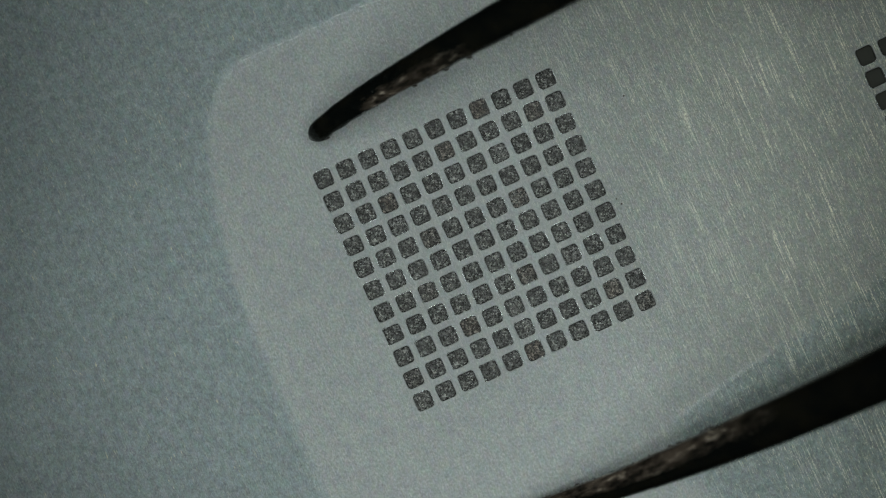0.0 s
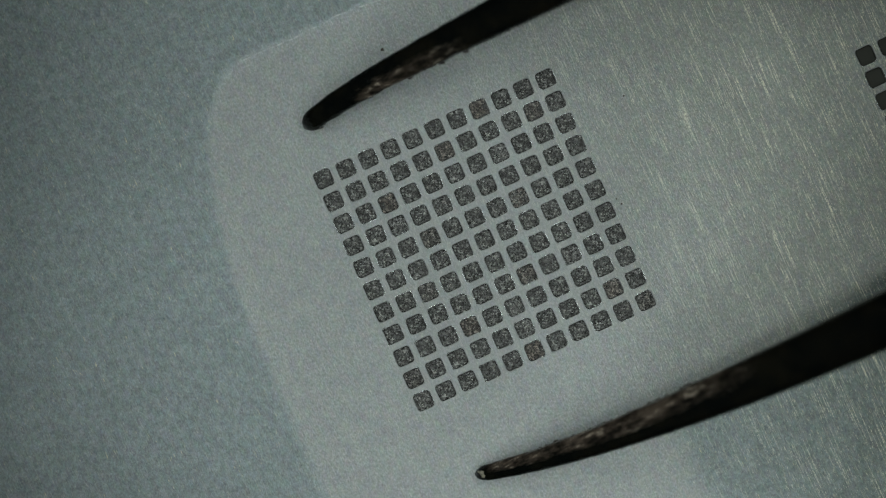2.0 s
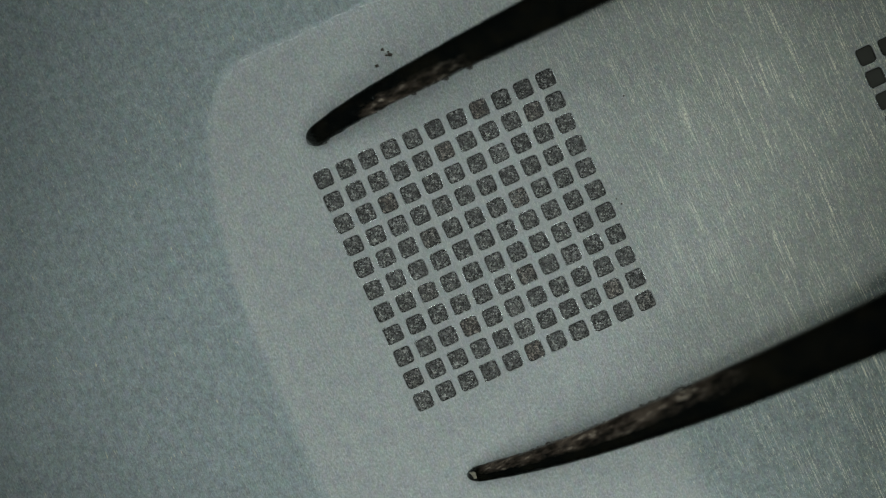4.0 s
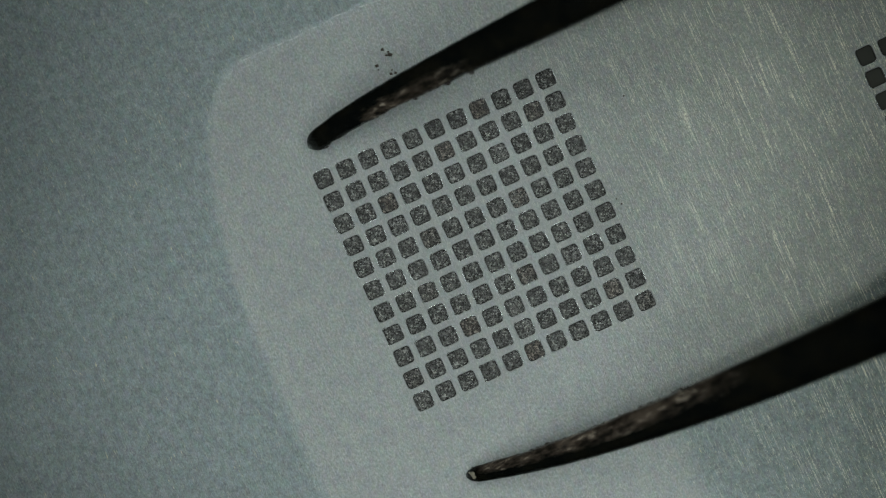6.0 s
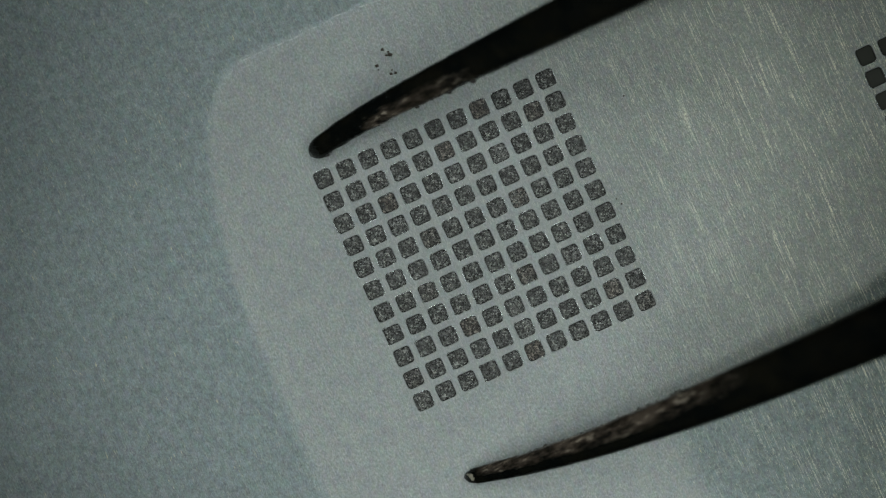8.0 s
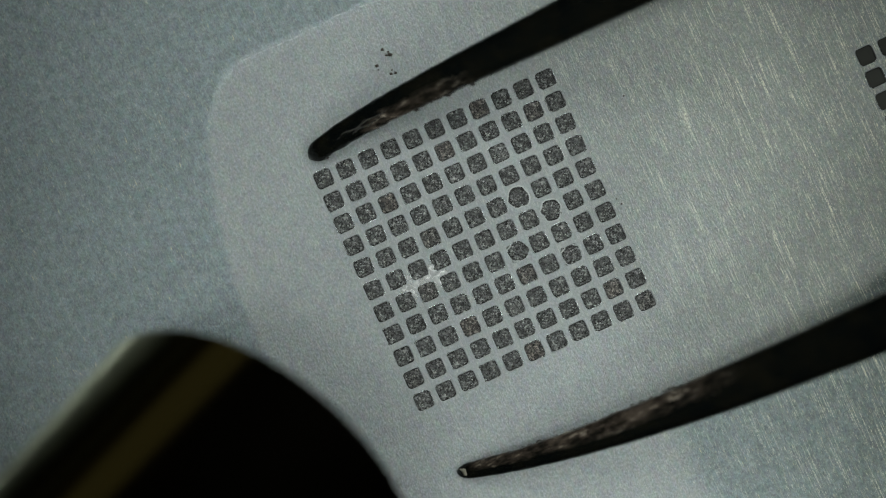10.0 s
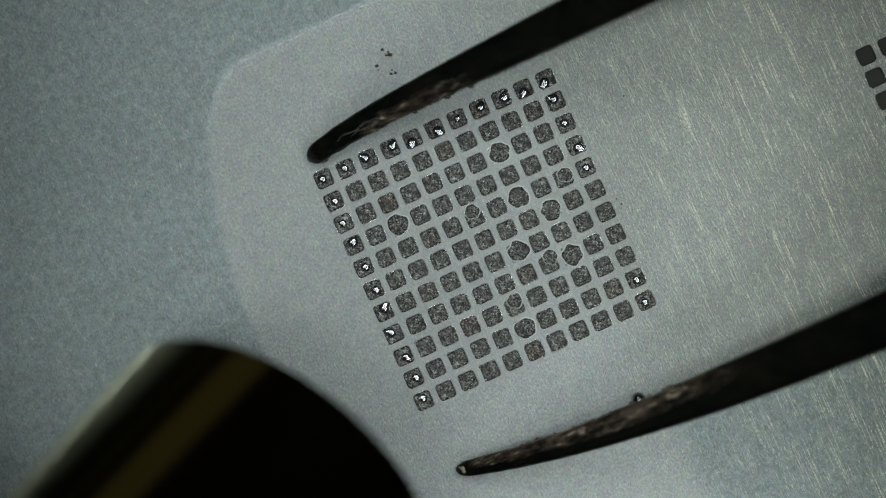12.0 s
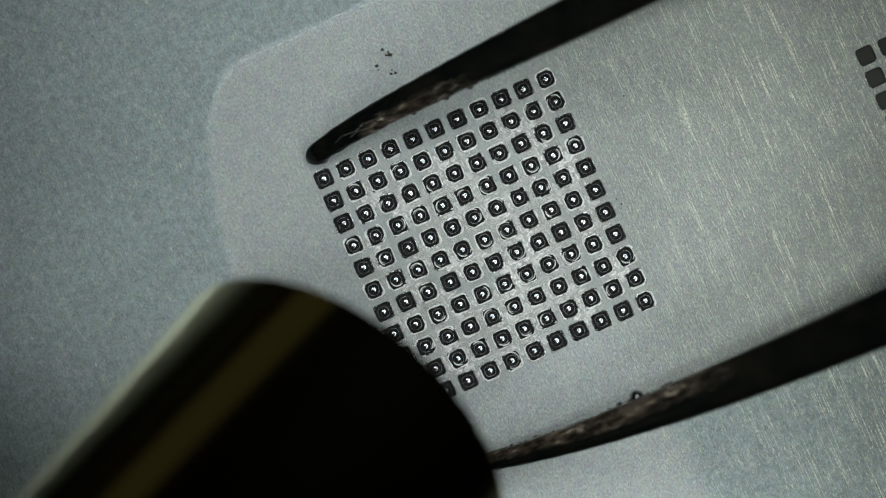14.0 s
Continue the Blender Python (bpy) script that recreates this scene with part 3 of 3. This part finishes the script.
# ---- spilled paste and flux ----
def blob_mesh(name, seed, radius, height, corners=0.0, sides=22):
    """A low rounded puddle with an uneven outline; corners pulls it towards a six-sided outline."""
    rnd = random.Random(seed)
    shift = Vector((rnd.random() * 40, rnd.random() * 40, seed))
    verts, faces, rows = [], [], 5
    for k in range(rows):
        f = 1 - k / rows
        for i in range(sides):
            w = 2 * math.pi * i / sides
            c, d = math.cos(w), math.sin(w)
            r = radius * f * (1 + 0.22 * noise.noise(Vector((c, d, 0)) * 1.3 + shift) + corners * math.cos(6 * w + seed))
            z = height * (1 - f ** 3) * (1 + 0.5 * noise.noise(Vector((c * f, d * f, 0)) * 3.5 + shift))
            verts.append((c * r, d * r, z))
    verts.append((0, 0, height))
    for k in range(rows - 1):
        for i in range(sides):
            j = (i + 1) % sides
            faces.append((k * sides + i, k * sides + j, (k + 1) * sides + j, (k + 1) * sides + i))
    for i in range(sides):
        faces.append(((rows - 1) * sides + i, (rows - 1) * sides + (i + 1) % sides, rows * sides))
    base = len(verts)
    verts += [(x, y, -0.02 * MM) for x, y, z in verts[:sides]]
    for i in range(sides):
        j = (i + 1) % sides
        faces.append((base + i, base + j, j, i))
    faces.append(tuple(range(base, base + sides))[::-1])
    spots = []
    for _ in range(int(120 * (radius / (0.215 * MM)) ** 2)):
        w, f = 2 * math.pi * rnd.random(), 0.92 * math.sqrt(rnd.random())
        spots.append((math.cos(w) * f * radius * 0.9, math.sin(w) * f * radius * 0.9, height * (1 - f ** 3) * 0.6, (0.010 + 0.011 * rnd.random()) * MM))
    inner = len(faces)
    rim = len(verts)
    verts += [(x * k, y * k, z) for k, z in ((1.16, -0.006 * MM), (1.07, 0.003 * MM), (0.98, 0.003 * MM)) for x, y, _ in verts[:sides]]
    for k in range(2):
        for i in range(sides):
            j = (i + 1) % sides
            faces.append((rim + k * sides + i, rim + k * sides + j, rim + (k + 1) * sides + j, rim + (k + 1) * sides + i))
    last = len(faces)
    me = powdered(name, verts, faces, spots)
    me.materials.append(SEEP)
    for f in me.polygons[inner:last]:
        f.material_index = 2
    return me


def build_spills():
    """Paste that has swollen over the edge of some openings while it heats, and draws back when it melts."""
    moves = []
    for n, (i, j, dx, dy) in enumerate(((7, 4, 0.0, 0.02), (8, 5, 0.0, 0.0), (6, 6, 0.07, 0.0), (8, 7, 0.05, -0.05), (5, 9, 0.03, 0.0), (2, 3, 0.02, 0.05),
                                        (7, 2, 0.06, 0.02), (5, 4, 0.0, 0.27), (5, 8, 0.1, 0.22), (7, 7, 0.17, 0.26), (9, 4, 0.12, 0.08))):
        small = n >= 7
        spot = FRAME @ Matrix.Translation(((i + dx) * PITCH, -(j - dy) * PITCH, 0))
        ob = new("paste_spill", blob_mesh("paste_spill", n, (0.15 if small else 0.215) * MM, 0.012 * MM, 0.05))
        tagged(ob, "dark solder paste swollen over the rim of an opening", "solder paste", "spilled paste")
        moves.append((ob, spot, 9.4 + 0.1 * n, melt_time(i, j)))
    return moves


def flux_mesh(seed):
    """A thin wrinkled film on the web between four openings."""
    rnd = random.Random(seed)
    shift = Vector((rnd.random() * 30, rnd.random() * 30, 0))
    verts, faces, steps = [], [], 12
    index, thick = {}, []
    for a in range(-steps, steps + 1):
        for b in range(-steps, steps + 1):
            x, y = a / steps * 0.62, b / steps * 0.62
            near = max(abs(abs(x) - 0.5), abs(abs(y) - 0.5))
            p = Vector((x, y, 0))
            reach = math.hypot(x, y) + 0.25 * noise.noise(p * 3 + shift)
            if near < 0.335 + 0.09 * noise.noise(p * 5 + shift) or reach > 0.62:
                continue
            edge = max(0.2, min(1.0, (near - 0.30) * 10, (0.66 - reach) * 5))
            z = edge * (0.010 + 0.018 * abs(noise.noise(p * 9 + shift)) + 0.008 * noise.noise(p * 22 + shift))
            index[a, b] = len(verts)
            thick.append(max(0.0, min(1.0, (near - 0.31) * 30, (0.6 - reach) * 4)))
            verts.append((x * PITCH, y * PITCH, max(0.004, z) * MM))
    for a in range(-steps, steps):
        for b in range(-steps, steps):
            quad = [(a, b), (a + 1, b), (a + 1, b + 1), (a, b + 1)]
            if all(q in index for q in quad):
                faces.append(tuple(index[q] for q in quad))
    me = mesh_of("flux_film", verts, faces, FLUX)
    me.attributes.new("thick", "FLOAT", "POINT").data.foreach_set("value", thick)
    return me


def build_flux():
    """Clear flux that boils up over the webs when the solder melts."""
    kinds = [flux_mesh(s) for s in range(6)]
    moves = []
    for j in range(10):
        for i in range(10):
            rnd = random.Random(77 + i * 10 + j)
            far = math.hypot(i - 4.8, j - 5.0)
            if far > 5.6 or rnd.random() < 0.01 + 0.05 * far:
                continue
            spot = FRAME @ Matrix.Translation(((i + 0.5) * PITCH, -(j + 0.5) * PITCH, 0)) @ pose(0, 0, 0, 0, 0, 90 * rnd.randrange(4))
            ob = new("flux_film", kinds[rnd.randrange(6)])
            tagged(ob, "thin cloudy flux film on the stencil web", "flux", "flux films")
            moves.append((ob, spot, 13.0 + 0.05 * far + 0.2 * rnd.random(), 15.0))
    # the first flux that seeps out while the paste warms, and dries again
    for n, (i, j) in enumerate(((2, 5), (1, 5))):
        spot = FRAME @ Matrix.Translation(((i + 0.5) * PITCH, -(j + 0.5) * PITCH, 0.002 * MM)) @ pose(0, 0, 0, 0, 0, 90 * (n % 4))
        ob = new("flux_film", kinds[n % 6])
        tagged(ob, "thin cloudy flux film on the stencil web", "flux", "flux films")
        moves.append((ob, spot, 9.2 + 0.06 * n, 11.2 + 0.05 * n))
    return moves


def ridge(verts, faces, path, widths, heights):
    """A rounded ridge of liquid along a path of (x, y, z), closed to a ring where its width never falls to nothing."""
    n = len(path)
    start = len(verts)
    for k, (x, y, z) in enumerate(path):
        (x0, y0, _), (x1, y1, _) = path[k - 1], path[(k + 1) % n]
        side = Vector((y1 - y0, x0 - x1))
        side = side / side.length if side.length > 1e-9 else Vector((0, 0))
        w, h = widths[k], heights[k]
        for f, up in ((-1, -0.6), (-0.72, 0.55), (0, 1.0), (0.72, 0.55), (1, -0.6)):
            verts.append((x + side.x * w * f, y + side.y * w * f, z + up * h))
    for k in range(n):
        m = (k + 1) % n
        if widths[k] <= 0 or widths[m] <= 0:
            continue
        for q in range(4):
            faces.append((start + k * 5 + q, start + m * 5 + q, start + m * 5 + q + 1, start + k * 5 + q + 1))


def meniscus_mesh(seed):
    """Flux drawn up round one opening: an uneven wavy ridge with gaps, and a curl or two that swim on the solder."""
    rnd = random.Random(seed * 3 + 1)
    shift = Vector((seed * 4.7, 2.0, 0))
    verts, faces, path, widths, heights = [], [], [], [], []
    for x, y in rounded_square(1.0, 0.55, 14):
        p = Vector((x, y, 0))
        out = 1.03 + 0.11 * noise.noise(p * 1.7 + shift) + 0.04 * noise.noise(p * 5 - shift)
        full = noise.noise(p * 1.3 - shift) + 0.45 * noise.noise(p * 4.2 + shift) + 0.22
        path.append((x * out * HOLE, y * out * HOLE, 0.001 * MM))
        widths.append(max(0.0, min(0.030, 0.007 + 0.032 * full)) * MM if full > -0.06 else 0.0)
        heights.append(max(0.002, min(0.014, 0.004 + 0.014 * full)) * MM)
    ridge(verts, faces, path, widths, heights)
    for _ in range(rnd.randrange(3)):
        turn, span, far = rnd.uniform(0, 6.28), rnd.uniform(1.0, 2.6), rnd.uniform(0.62, 0.95)
        path, widths, heights, count = [], [], [], 18
        for k in range(count):
            a = turn + span * k / (count - 1)
            r = far * (1 + 0.35 * (k / count) * rnd.uniform(0.9, 1.1)) * HOLE
            path.append((r * math.cos(a), r * math.sin(a), 0.004 * MM))
            widths.append(0.0 if k in (0, count - 1) else (0.005 + 0.008 * math.sin(math.pi * k / count)) * MM)
            heights.append(0.006 * MM)
        ridge(verts, faces, path, widths, heights)
    return mesh_of("flux_meniscus", verts, faces, MENISCUS)


def pool_mesh(seed):
    """Smooth liquid flux that stands in an opening over the paste, a little off square, with a slack uneven top."""
    ring = rounded_square(1.0, 0.5, 6)
    shift = Vector((seed * 6.1, 9.0, 0))
    verts, faces, n, levels = [], [], len(ring), 7
    for k in range(levels):
        f = 1 - k / levels
        for x, y in ring:
            p = Vector((x, y, 0))
            g = f * (0.985 - 0.10 * max(0.0, noise.noise(p * 1.3 + shift))) if k else f * 0.985
            z = 0.006 + 0.012 * noise.noise(p * f * 1.4 + shift) + 0.006 * noise.noise(p * f * 3.7 - shift) - 0.03 * f ** 6
            verts.append((x * g * HOLE, y * g * HOLE, z * MM))
    verts.append((0, 0, (0.006 + 0.012 * noise.noise(shift)) * MM))
    for k in range(levels - 1):
        for i in range(n):
            j = (i + 1) % n
            faces.append((k * n + i, k * n + j, (k + 1) * n + j, (k + 1) * n + i))
    for i in range(n):
        faces.append(((levels - 1) * n + i, (levels - 1) * n + (i + 1) % n, levels * n))
    return mesh_of("flux_pool", verts, faces, POOL)


def build_boil():
    """The flux that boils up out of the openings: pools over the paste and a meniscus round each opening."""
    rings = [meniscus_mesh(k) for k in range(14)]
    pools = [pool_mesh(k) for k in range(8)]
    for j in range(11):
        for i in range(11):
            rnd = random.Random(500 + i * 23 + j * 7)
            spot = FRAME @ Matrix.Translation((i * PITCH, -j * PITCH, 0)) @ pose(0, 0, 0, 0, 0, 90 * rnd.randrange(4))
            far = math.hypot(i - 5.6, j - 6.0)
            inner = min(i, j, 10 - i, 10 - j) > 0
            rise = 13.0 + 0.055 * far + 0.25 * rnd.random() if inner else 13.5 + 0.35 * rnd.random()
            if rnd.random() < (0.9 if inner else 0.4):
                ob = new("flux_meniscus", rings[rnd.randrange(14)])
                tagged(ob, "whitish wavy flux ridge round a stencil opening", "flux", "flux ridges")
                FLUXES.append((ob, spot, rise, 15.0))
            start, sink = 12.75 + 0.02 * far + 0.12 * rnd.random(), melt_time(i, j) - 0.35
            if inner and sink > start + 0.35:
                ob = new("flux_pool", pools[rnd.randrange(8)])
                tagged(ob, "smooth grey liquid flux over melting paste", "flux", "flux pools")
                FLUXES.append((ob, spot, start, sink))


SPILLS = build_spills()
FLUXES = build_flux()
build_boil()


# ---- grains and beads ----
def build_grains():
    """Dark crumbs that the tweezer arm sheds on the plate."""
    out = []
    for n, (x, y, r, t) in enumerate(((677, 88, 3.2, 0.9), (684, 98, 2.4, 2.2), (690, 97, 4.2, 2.5), (667, 117, 3.4, 2.9), (687, 92, 2.2, 3.0),
                                      (692, 131, 3.0, 5.3), (700, 129, 2.6, 5.5), (670, 124, 1.8, 5.4), (694, 124, 1.6, 5.6))):
        bm = bmesh.new()
        bmesh.ops.create_icosphere(bm, subdivisions=2, radius=1)
        for v in bm.verts:
            v.co *= 1 + 0.7 * noise.noise(v.co * 1.6 + Vector((n * 5, 0, 0)))
            v.co = Vector((v.co.x * r, v.co.y * r * 0.8, v.co.z * r * 0.6)) * PX
        me = bpy.data.meshes.new("grain")
        bm.to_mesh(me)
        bm.free()
        me.materials.append(CRUMB)
        ob = new("grain", me)
        tagged(ob, "tiny black crumb of residue on the steel stencil", "debris", "shed crumbs")
        out.append((ob, x, y, r * 0.5 * PX, t))
    return out


def build_specks():
    """Dark specks of dust that lie on the steel from the start."""
    for x, y, r in ((1104, 170, 1.5), (1100, 361, 1.6), (1091, 352, 1.2)):
        bm = bmesh.new()
        bmesh.ops.create_icosphere(bm, subdivisions=2, radius=1)
        for v in bm.verts:
            v.co *= 1 + 0.6 * noise.noise(v.co * 1.5 + Vector((x, 0, 0)))
            v.co = Vector((v.co.x * r, v.co.y * r, v.co.z * r * 0.6)) * PX
        me = bpy.data.meshes.new("dust_speck")
        bm.to_mesh(me)
        bm.free()
        me.materials.append(CRUMB)
        ob = new("dust_speck", me)
        ob.matrix_world = pose(*at(x, y, r * 0.35 * PX))
        tagged(ob, "tiny dark speck of dust on the brushed steel", "debris", "dust specks")


def build_beads():
    """Solder beads that gather on the lower arm's inner edge: place along the arm seen at the end, size, time."""
    out = []
    for x, y, r, t in ((1127, 703, 12.5, 11.8), (1097, 718, 7, 12.4), (1079, 727, 5.5, 12.2), (1065, 734, 4.5, 11.4), (994, 763, 4.5, 12.6),
                       (962, 786, 5, 11.9), (906, 790, 4.5, 12.3), (1172, 692, 4.5, 12.0), (939, 781, 3, 12.5), (1012, 757, 3, 11.5)):
        bm = bmesh.new()
        bmesh.ops.create_uvsphere(bm, u_segments=24, v_segments=20, radius=r * PX)
        bmesh.ops.scale(bm, vec=(1, 1, 1.35), verts=list(bm.verts))
        me = bpy.data.meshes.new("solder_bead")
        bm.to_mesh(me)
        bm.free()
        me.materials.append(OXIDE)
        me.polygons.foreach_set("use_smooth", [True] * len(me.polygons))
        ob = new("solder_bead", me)
        tagged(ob, "small shiny solder bead stuck to the tweezer arm", "solder bead", "beads on the tweezers")
        out.append((ob, x, y, t))
    return out


GRAINS = build_grains()
BEADS = build_beads()
build_specks()


# ---- hot air nozzle ----
NOZZLE_R = 3.8 * MM
NOZZLE_TILT = 36.0
NOZZLE_HEAD = 49.2


def build_nozzle():
    """A polished tube with a thin rounded rim; its mouth is at the origin and it runs up along its own -z."""
    r, t, l = NOZZLE_R, 0.35 * MM, 62 * MM
    root = new("hot_air_nozzle")
    tagged(root, "polished dark steel hot air nozzle tube", "nozzle")
    verts, faces = [], []
    for profile in ([(r, -l), (r, 0)], [(r, 0), (r - t, 0)], [(r - t, 0), (r - t, -l)], [(r - t, -l), (r, -l)]):
        v, f = lathe(profile, 96, close=False)
        faces += [tuple(i + len(verts) for i in q) for q in f]
        verts += v
    part("tube", mesh_of("tube", verts, faces, CHROME), root, "polished steel tube")
    # unseen handle body, added wide and near to shade the plate's left
    big = 20 * MM
    verts, faces = lathe([(r, -11.5 * MM), (r + 2.5 * MM, -11.5 * MM), (12 * MM, -16 * MM), (big, -22 * MM), (big, -66 * MM), (r, -66 * MM)], 64)
    part("barrel", mesh_of("barrel", verts, faces, HOUSING, False), root, "unseen black body of the hot air handle, added to shade the plate")
    return root


nozzle = build_nozzle()


# ---- microscope head with its ring of LEDs ----
def build_microscope():
    root = new("microscope_head")
    tagged(root, "black microscope head with a round ring of white LEDs", "microscope")
    root.location = (0, 0, 0.062)
    v, f = lathe([(0.0075, 0.0), (0.0075, 0.014), (0.056, 0.014), (0.056, 0.0), (0.054, -0.002), (0.053, 0.004), (0.009, 0.004), (0.0085, -0.002)], 64)
    part("ring_housing", mesh_of("ring_housing", v, f, HOUSING, False), root)
    v, f = lathe([(0.012, 0.0142), (0.012, 0.085), (0.0, 0.085), (0.0, 0.09), (0.028, 0.09), (0.030, 0.03), (0.044, 0.0142)], 64)
    part("lens_tube", mesh_of("lens_tube", v, f, LENS_TUBE, False), root)
    for count, radius, share in ((8, 0.0130, 0.3), (14, 0.0340, 1.1)):
        for k in range(count):
            w = 2 * math.pi * (k + 0.5) / count
            lamp = bpy.data.lights.new("led", "SPOT")
            lamp.energy, lamp.color = LED_POWER * share, LED_COLOR
            lamp.spot_size, lamp.spot_blend, lamp.shadow_soft_size = radians(21.8), 1.0, 0.0055
            ob = new("led", lamp)
            ob.matrix_world = look(Vector((radius * math.cos(w), radius * math.sin(w), 0.060)), LED_AIM)
    return root


microscope = build_microscope()


# ---- what moves ----
def arm_pose(x, y, turn):
    """An arm with its tip seen at (x, y), turned on the plate."""
    p = at(x, y)
    return pose(p.x, p.y, 0, 0, 0, turn)


def nozzle_pose(x, y, low=3.5 * MM):
    """The corner of the tube's mouth seen at (x, y); low: gap under the rim."""
    rise = low + NOZZLE_R * math.cos(radians(NOZZLE_TILT))
    c = at(x + 214, y + 245, rise)
    return pose(c.x, c.y, rise, 0, 90 + NOZZLE_TILT, NOZZLE_HEAD)


def motions():
    upper = [(t, arm_pose(x - 1.0, y + 2.6, a)) for t, x, y, a in (
        (0.0, 550, 245, 2.0), (0.1, 546, 241, 1.8), (0.2, 541, 230, 1.2), (0.3, 529, 188, 0.6), (0.4, 529, 189, 0.5), (0.5, 536, 198, 0.5),
        (0.8, 540, 208, 0.2), (1.0, 544, 214, 0.0), (1.5, 542, 221, -0.1), (2.0, 539, 225, 0.0), (2.5, 539, 227, 0.0), (3.0, 542, 237, 0.0),
        (5.5, 547, 259, -0.5), (6.5, 548, 260, -0.5), (7.0, 548, 262, -0.55), (7.5, 553, 270, -0.6), (8.0, 550, 274, -0.7),
        (10.5, 548, 281, -0.65), (11.0, 547, 283, -0.65), (13.0, 547, 283, -0.65), (14.0, 545, 285, -0.65))]
    walk(arm_one, upper)
    for ob in STREAKS:
        walk(ob, [(0.0, pose(0, 0, -0.25 * MM)), (8.6, pose(0, 0, -0.25 * MM)), (10.0, pose(0, 0, 0)), (14.0, pose(0, 0, 0))])
    lower = [(t, arm_pose(x - 20.3, y + 7.5, a)) for t, x, y, a in (
        (0.0, 899, 910, 0.5), (0.1, 890, 898, 0.45), (0.2, 872, 868, 0.4), (0.3, 861, 847, 0.4), (0.5, 862, 847, 0.4), (1.0, 862, 845, 0.4),
        (1.5, 862, 841, 0.3), (2.0, 861, 833, 0.2), (2.5, 859, 833, 0.1), (3.0, 853, 835, 0.0), (5.5, 845, 835, -0.6), (7.5, 845, 835, -0.65),
        (8.0, 842, 838, -0.75), (10.5, 828, 828, -1.3), (11.5, 827, 828, -1.3), (12.0, 827, 825, -1.3), (12.5, 824, 824, -1.35),
        (13.0, 824, 822, -1.35), (14.0, 824, 821, -1.35))]
    walk(arm_two, lower)
    end = lower[-1][1].inverted()
    for ob, x, y, t in BEADS:
        along = (end @ at(x, y)).length
        out = end @ at(x, y, along * math.tan(radians(RISE)) + 0.20 * MM)
        inner = out + (end.to_3x3() @ Vector((0.45, -0.9, 0))) * 0.28 * MM - Vector((0, 0, 0.16 * MM))
        rows = []
        for time, m in lower:
            rows.append((time, m @ Matrix.Translation(out if time > t else inner)))
        walk(ob, rows)
    for ob, x, y, r, t in GRAINS:
        lies = pose(*at(x, y, r))
        at_drop = [m for time, m in upper if time <= t][-1].inverted()
        held = at_drop @ at(x + 14, y + 26, 1.0 * MM)
        rows = [(time, m @ Matrix.Translation(held)) for time, m in upper if time < t - 0.15]
        walk(ob, rows + [(t, lies), (14.0, lies)])
    for ob, spot, rise, melt in SPILLS:
        low = spot @ Matrix.Translation((0, 0, -0.03 * MM))
        gone = spot @ Matrix.Translation((0, 0, -0.12 * MM))
        walk(ob, [(0.0, low), (rise, low), (rise + 0.5, spot), (min(melt - 0.3, 12.95), spot), (min(melt, 13.25), gone), (14.05, gone)])
    for ob, spot, rise, sink in FLUXES:
        low = spot @ Matrix.Translation((0, 0, -0.07 * MM))
        rows = [(0.0, low), (rise, low), (rise + 0.3, spot)]
        walk(ob, rows + ([(14.0, spot)] if sink > 14 else [(sink, spot), (sink + 0.5, low), (14.0, low)]))
    walk(nozzle, [(t, nozzle_pose(x, y)) for t, x, y in (
        (0.0, -2600, 3300), (8.2, -2600, 3300), (9.3, -500, 1250), (10.0, 235, 610), (10.3, 248, 587), (10.5, 246, 592), (10.7, 258, 569), (10.9, 322, 560), (11.1, 328, 540),
        (11.3, 322, 543), (11.5, 262, 571), (11.7, 246, 624), (11.9, 250, 629), (12.1, 288, 624), (12.3, 281, 629), (12.6, 283, 622),
        (12.9, 281, 603), (13.0, 267, 598), (13.1, 283, 608), (13.2, 357, 636), (13.3, 395, 551), (13.4, 297, 524), (13.5, 311, 578),
        (13.6, 385, 515), (13.7, 269, 450), (13.8, 378, 548), (13.9, 399, 506), (14.0, 382, 519))])
    for ob, be, home, (i, j), t in SOLDER_MOVES:
        rnd = random.Random(7 + i * 13 + j * 3)
        sunk = Matrix.Translation((0, 0, -0.085 * MM)) @ home
        deep = home @ Matrix.Translation((0, 0, -0.155 * MM))
        if min(i, j, 10 - i, 10 - j) > 0:
            walk(ob, [(0.0, home), (t - 0.35, home), (t, sunk), (14.0, sunk)])
            walk(be, [(0.0, deep), (t - 0.35, deep), (t, home), (14.01, home)])
            continue
        # at the rim the liquid first wells up lopsidedly through the powder, then rounds off
        first = pool_time(i, j)
        late = max(first + 0.3, t - 0.3)
        low = Matrix.Translation((0, 0, -(0.012 + 0.012 * rnd.random()) * MM)) @ home
        wells = []
        for _ in range(2):
            side = rnd.uniform(0, 360)
            tilt = rnd.uniform(22, 42)
            wells.append(home @ pose(0, 0, -rnd.uniform(0.05, 0.068) * MM, tilt * math.cos(radians(side)), tilt * math.sin(radians(side)), 0))
        walk(ob, [(0.0, home), (first - 0.3, home), (first, low), (late, low), (t, sunk), (14.0, sunk)])
        walk(be, [(0.0, deep), (first - 0.3, deep), (first, wells[0]), (late, wells[1]), (t, home), (14.01, home)])


motions()
